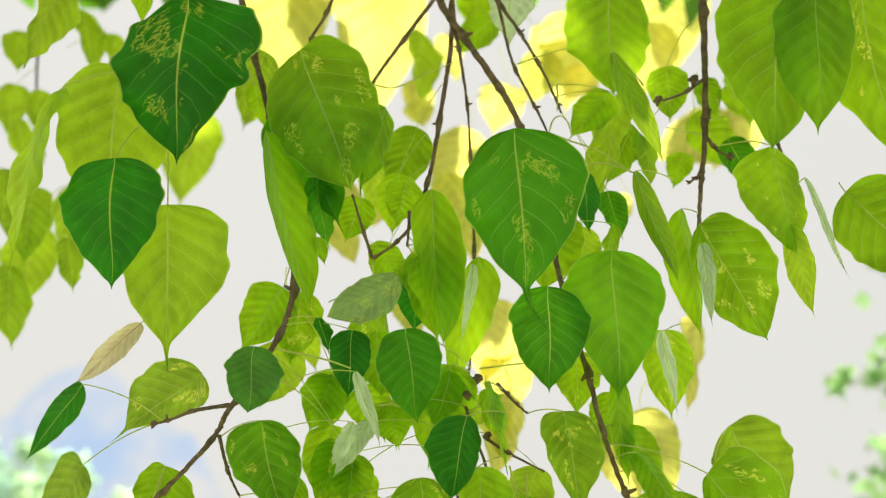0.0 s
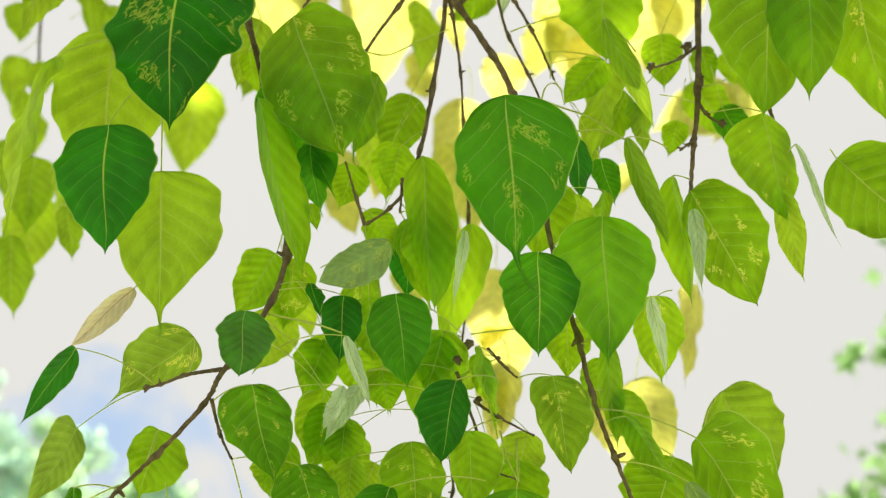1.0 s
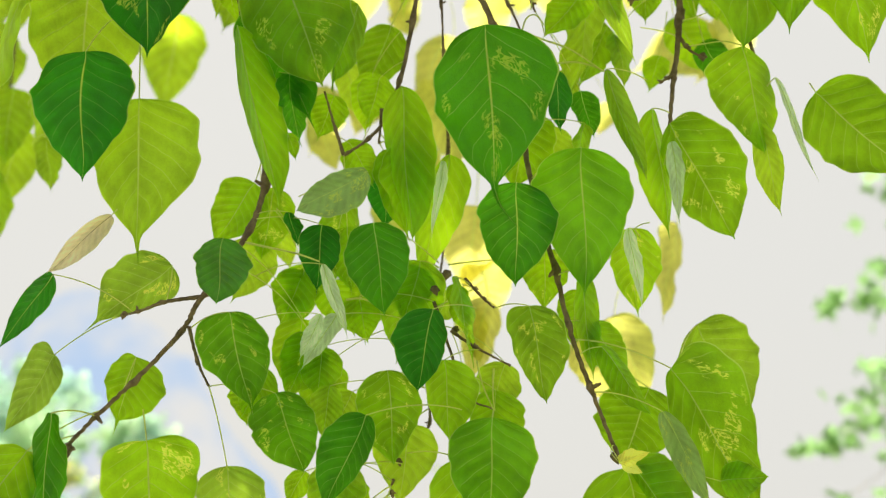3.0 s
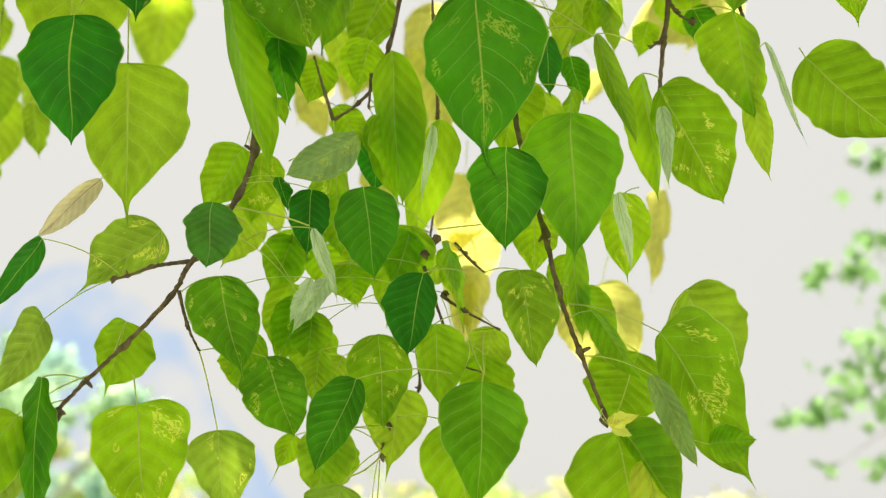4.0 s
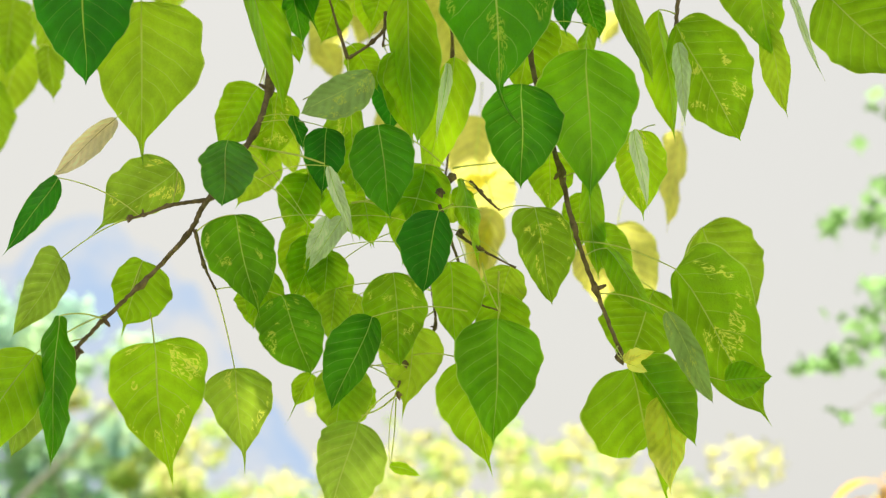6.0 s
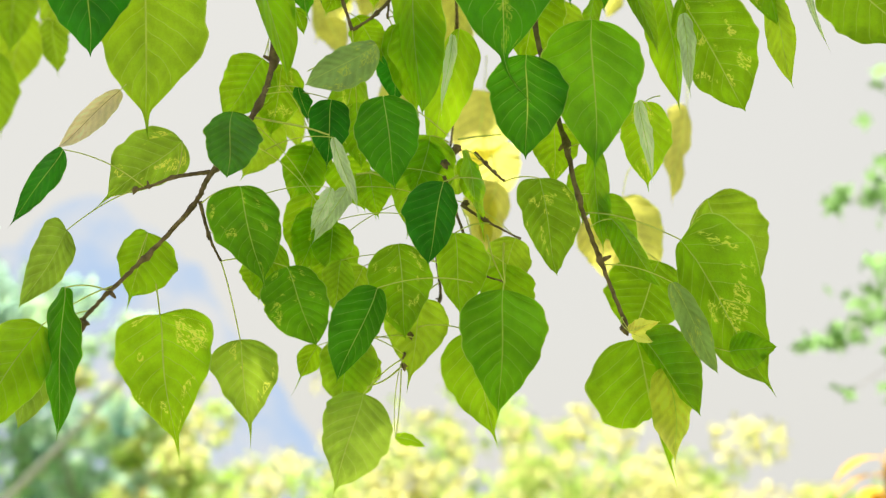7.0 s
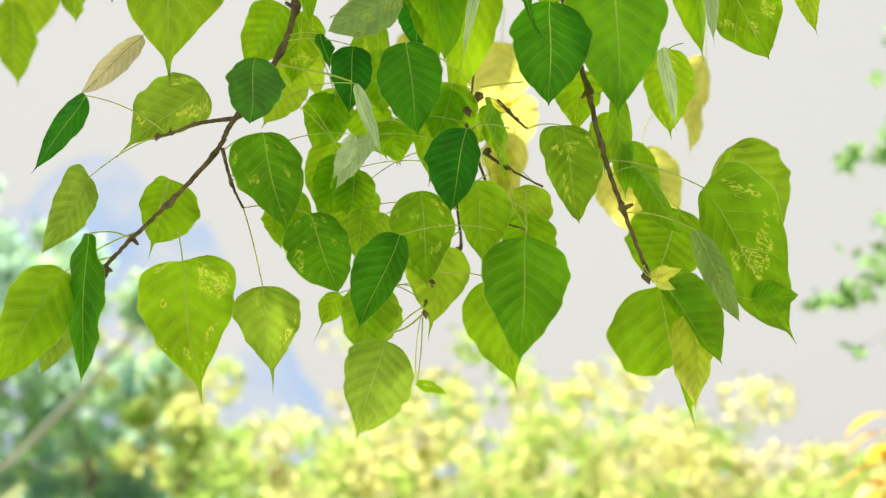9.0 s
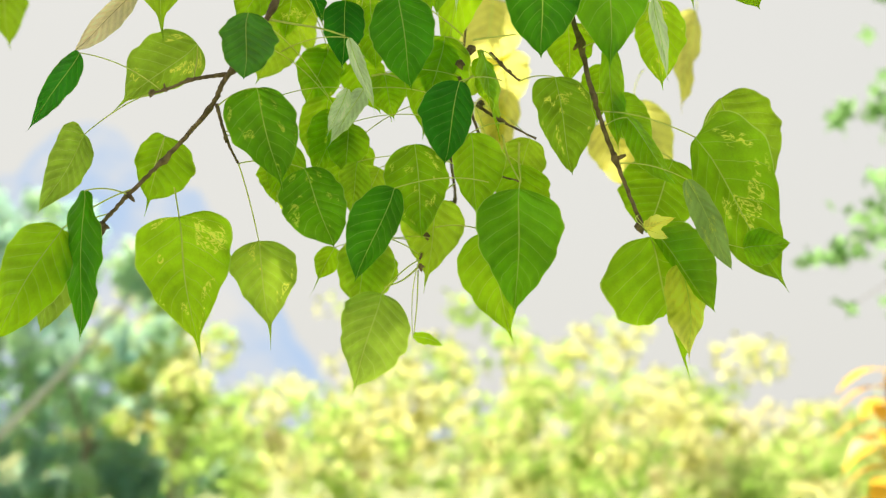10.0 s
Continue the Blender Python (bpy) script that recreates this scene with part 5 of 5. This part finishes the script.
leaf(shade_branch, "d", (-0.3504, 1.3540, 2.1420), (-0.3431, 1.3540, 1.9963), 0.1122, 0, (-0.3292, 1.4080, 2.2099), widest=0.3, full=1.95, drip=0.04, lobe=0.02, folds=(9, -4), cup=0.04, sides=(1.03, 0.97), tilt=-0.42)
leaf(shade_branch, "p", (-0.2953, 1.3765, 2.0976), (-0.2837, 1.3765, 1.9113), 0.1177, 0, (-0.3076, 1.4080, 2.2078), widest=0.25, full=2.2, drip=0.16, lobe=0.03, folds=(3, 11), cup=0.04, sides=(0.93, 1.07), tilt=-0.47)
leaf(shade_branch, "p", (-0.4615, 2.3310, 2.6348), (-0.4915, 2.3956, 2.4520), 0.1167, 11, (-0.4828, 2.2131, 2.6738))
leaf(shade_branch, "p", (-0.4247, 1.3810, 2.2335), (-0.4647, 1.3902, 2.0251), 0.1195, -55, (-0.3507, 1.4035, 2.2676))
leaf(shade_branch, "p", (-0.4278, 1.4080, 2.3893), (-0.4752, 1.4080, 2.2725), 0.0716, 75, (-0.4029, 1.4215, 2.4344))
leaf(shade_branch, "m", (-0.3375, 1.4215, 2.4344), (-0.3508, 1.4215, 2.3281), 0.0608, -38, (-0.3453, 1.4271, 2.4476))
leaf(far_branch, "q", (-0.3127, 2.5800, 3.0870), (-0.3770, 2.6414, 2.7443), 0.1853, 7, (-0.4314, 2.5974, 3.0894))
leaf(far_branch, "p", (-0.6406, 2.0000, 2.3531), (-0.6460, 2.0000, 2.2201), 0.0783, 18, (-0.6825, 2.1000, 2.3634))
leaf(far_branch, "p", (-0.7127, 2.1000, 2.4206), (-0.6942, 2.1000, 2.2799), 0.0806, 44, (-0.6813, 2.1000, 2.4172))
leaf(far_branch, "p", (-0.6414, 2.0500, 2.3048), (-0.6635, 2.0500, 2.1524), 0.0892, 17, (-0.6838, 2.1000, 2.3096))
leaf(far_branch, "p", (-0.6676, 2.0000, 2.2234), (-0.6497, 2.0000, 2.0863), 0.0784, 46, (-0.6846, 2.1000, 2.2737))
leaf(far_branch, "p", (-0.7523, 2.2000, 2.6201), (-0.7629, 2.2000, 2.5207), 0.0574, 19, (-0.7071, 2.1636, 2.6364))
leaf(far_branch, "p", (-0.6743, 2.1000, 2.5634), (-0.6816, 2.1000, 2.4843), 0.0457, 18, (-0.6955, 2.1364, 2.5655))
leaf(far_branch, "p", (-0.7230, 2.1000, 2.6741), (-0.7201, 2.1000, 2.5927), 0.0548, 19, (-0.7148, 2.1818, 2.6836))
leaf(far_branch, "p", (-0.6150, 2.1000, 2.7118), (-0.5902, 2.1000, 2.5864), 0.0726, 57, (-0.6902, 2.1659, 2.7085))
leaf(far_branch, "p", (-0.5633, 2.1000, 2.6688), (-0.5535, 2.1000, 2.6036), 0.0374, 27, (-0.6529, 2.1441, 2.6634))
leaf(far_branch, "p", (-0.5581, 1.9000, 2.3155), (-0.5297, 1.9000, 2.1803), 0.0784, -34, (-0.6111, 1.9846, 2.3205))
leaf(far_branch, "p", (-0.5204, 1.8000, 2.2010), (-0.5078, 1.8000, 2.1193), 0.0491, 55, (-0.5674, 1.8858, 2.2218), drip=.1)
leaf(far_branch, "p", (-0.7243, 2.1500, 2.5335), (-0.6877, 2.1500, 2.4065), 0.0750, 60, (-0.6916, 2.1273, 2.5419))
leaf(far_branch, "q", (-0.2810, 2.6840, 3.1328), (-0.3009, 2.6840, 2.9479), 0.1285, 6, (-0.4027, 2.6896, 3.1381))
bud(left_branch, (-0.3553, 1.4263, 1.7269), 0.0065)
bud(mid_branch, (-0.0190, 1.4655, 1.6884), 0.0040)
bud(mid_branch, (0.2133, 1.4238, 1.7238), 0.0060)
bud(left_branch, (-0.2919, 1.3626, 1.8568), 0.0040)
bud(mid_branch, (0.0246, 1.3810, 1.8902), 0.0050)
bud(side_branch, (0.3187, 1.4080, 2.1650), 0.0050)
bud(side_branch, (0.2408, 1.3990, 2.2294), 0.0050)
bud(mid_branch, (0.0360, 1.4080, 1.9126), 0.0060)
bud(mid_branch, (0.0463, 1.3960, 1.8515), 0.0040)
bud(side_branch, (0.2857, 1.4170, 2.2626), 0.0060)
bud(mid_branch, (0.0672, 1.3990, 1.8959), 0.0030)
bud(mid_branch, (-0.0116, 1.4577, 1.7206), 0.0040)
shoot(mid_branch, [(0.1304, 1.4305, 2.2633), (0.1309, 1.4260, 2.2436), (0.1294, 1.4215, 2.2262)], 0.0011)
shoot(mid_branch, [(0.1173, 1.4080, 2.1894), (0.1228, 1.4080, 2.2085), (0.1318, 1.4080, 2.2141), (0.1392, 1.4080, 2.2072), (0.1438, 1.4080, 2.1894)], 0.0010)
shoot(mid_branch, [(0.1190, 1.4125, 2.1954), (0.1423, 1.4080, 2.1839), (0.1728, 1.4035, 2.1700), (0.2074, 1.3990, 2.1427)], 0.0013)
shoot(mid_branch, [(0.1540, 1.4080, 2.1556), (0.1755, 1.4035, 2.1558), (0.1940, 1.4035, 2.1518), (0.2099, 1.3990, 2.1427)], 0.0013)
shoot(mid_branch, [(0.0854, 1.4305, 2.2890), (0.1147, 1.4260, 2.2983), (0.1405, 1.4215, 2.3040), (0.1694, 1.4170, 2.3039)], 0.0010)
shoot(mid_branch, [(0.0387, 1.4125, 1.9257), (0.0576, 1.4080, 1.9273), (0.0845, 1.4080, 1.9303)], 0.0011)
shoot(mid_branch, [(0.0215, 1.4080, 1.8747), (0.0450, 1.4035, 1.8877), (0.0655, 1.3990, 1.8959)], 0.0010)
shoot(left_branch, [(-0.1744, 1.3810, 1.9398), (-0.1486, 1.3675, 1.9310), (-0.1183, 1.3495, 1.9203), (-0.0925, 1.3360, 1.9085)], 0.0014)
shoot(mid_branch, [(-0.0679, 1.3900, 1.8812), (-0.0518, 1.3855, 1.8815), (-0.0326, 1.3810, 1.8733)], 0.0013)
shoot(mid_branch, [(-0.0797, 1.4170, 2.2570), (-0.0541, 1.4215, 2.2557), (-0.0156, 1.4305, 2.2790), (0.0138, 1.4395, 2.2963)], 0.0009)
shoot(side_branch, [(0.2955, 1.4170, 2.2118), (0.3120, 1.4125, 2.2146), (0.3273, 1.4080, 2.2195)], 0.0009)
shoot(side_branch, [(0.2948, 1.4170, 2.1795), (0.3185, 1.4080, 2.1806), (0.3417, 1.3990, 2.1802), (0.3567, 1.3810, 2.1681)], 0.0009)
shoot(side_branch, [(0.2944, 1.4170, 2.1932), (0.2739, 1.4170, 2.2001), (0.2526, 1.4215, 2.2060)], 0.0009)
shoot(mid_branch, [(0.0869, 1.4163, 1.8145), (0.0859, 1.4096, 1.7905), (0.0866, 1.3863, 1.7666)], 0.0012)
shoot(mid_branch, [(0.0689, 1.4120, 1.8224), (0.0753, 1.4105, 1.7962), (0.0855, 1.3896, 1.7680)], 0.0012)
shoot(mid_branch, [(-0.0190, 1.4646, 1.6901), (-0.0379, 1.4640, 1.6743), (-0.0572, 1.4518, 1.6649)], 0.0011)
shoot(mid_branch, [(-0.0214, 1.4669, 1.6855), (-0.0229, 1.4714, 1.6498), (-0.0262, 1.4659, 1.6150)], 0.0008)
lobed_tree((3.0, 6.6), [(1.9218, 6.3000, 2.3711, 0.072, 30), (1.6824, 6.3000, 2.3105, 0.032, 7), (1.8144, 6.3000, 2.3278, 0.036, 7), (2.0967, 6.4000, 2.5741, 0.072, 19), (2.1825, 6.4000, 2.6566, 0.072, 15), (2.0933, 6.3000, 3.0467, 0.065, 17), (1.9286, 6.3000, 2.9895, 0.043, 9), (2.1684, 6.3000, 3.1724, 0.050, 11), (2.1790, 6.3000, 3.5676, 0.050, 11), (1.8667, 6.3000, 2.0763, 0.018, 3), (2.1024, 6.3000, 2.0997, 0.036, 7), (2.2710, 6.4000, 2.3612, 0.086, 22), (2.4159, 6.4000, 2.9069, 0.144, 38), (2.5665, 6.4000, 3.4743, 0.144, 38)], "slim tree with loose tufts of small lobed green leaves")
golden_shrub(1.6185, 5.0000, 1.6573, "golden-leaved shrub with arching strap leaves")
unseen_fig_tree()
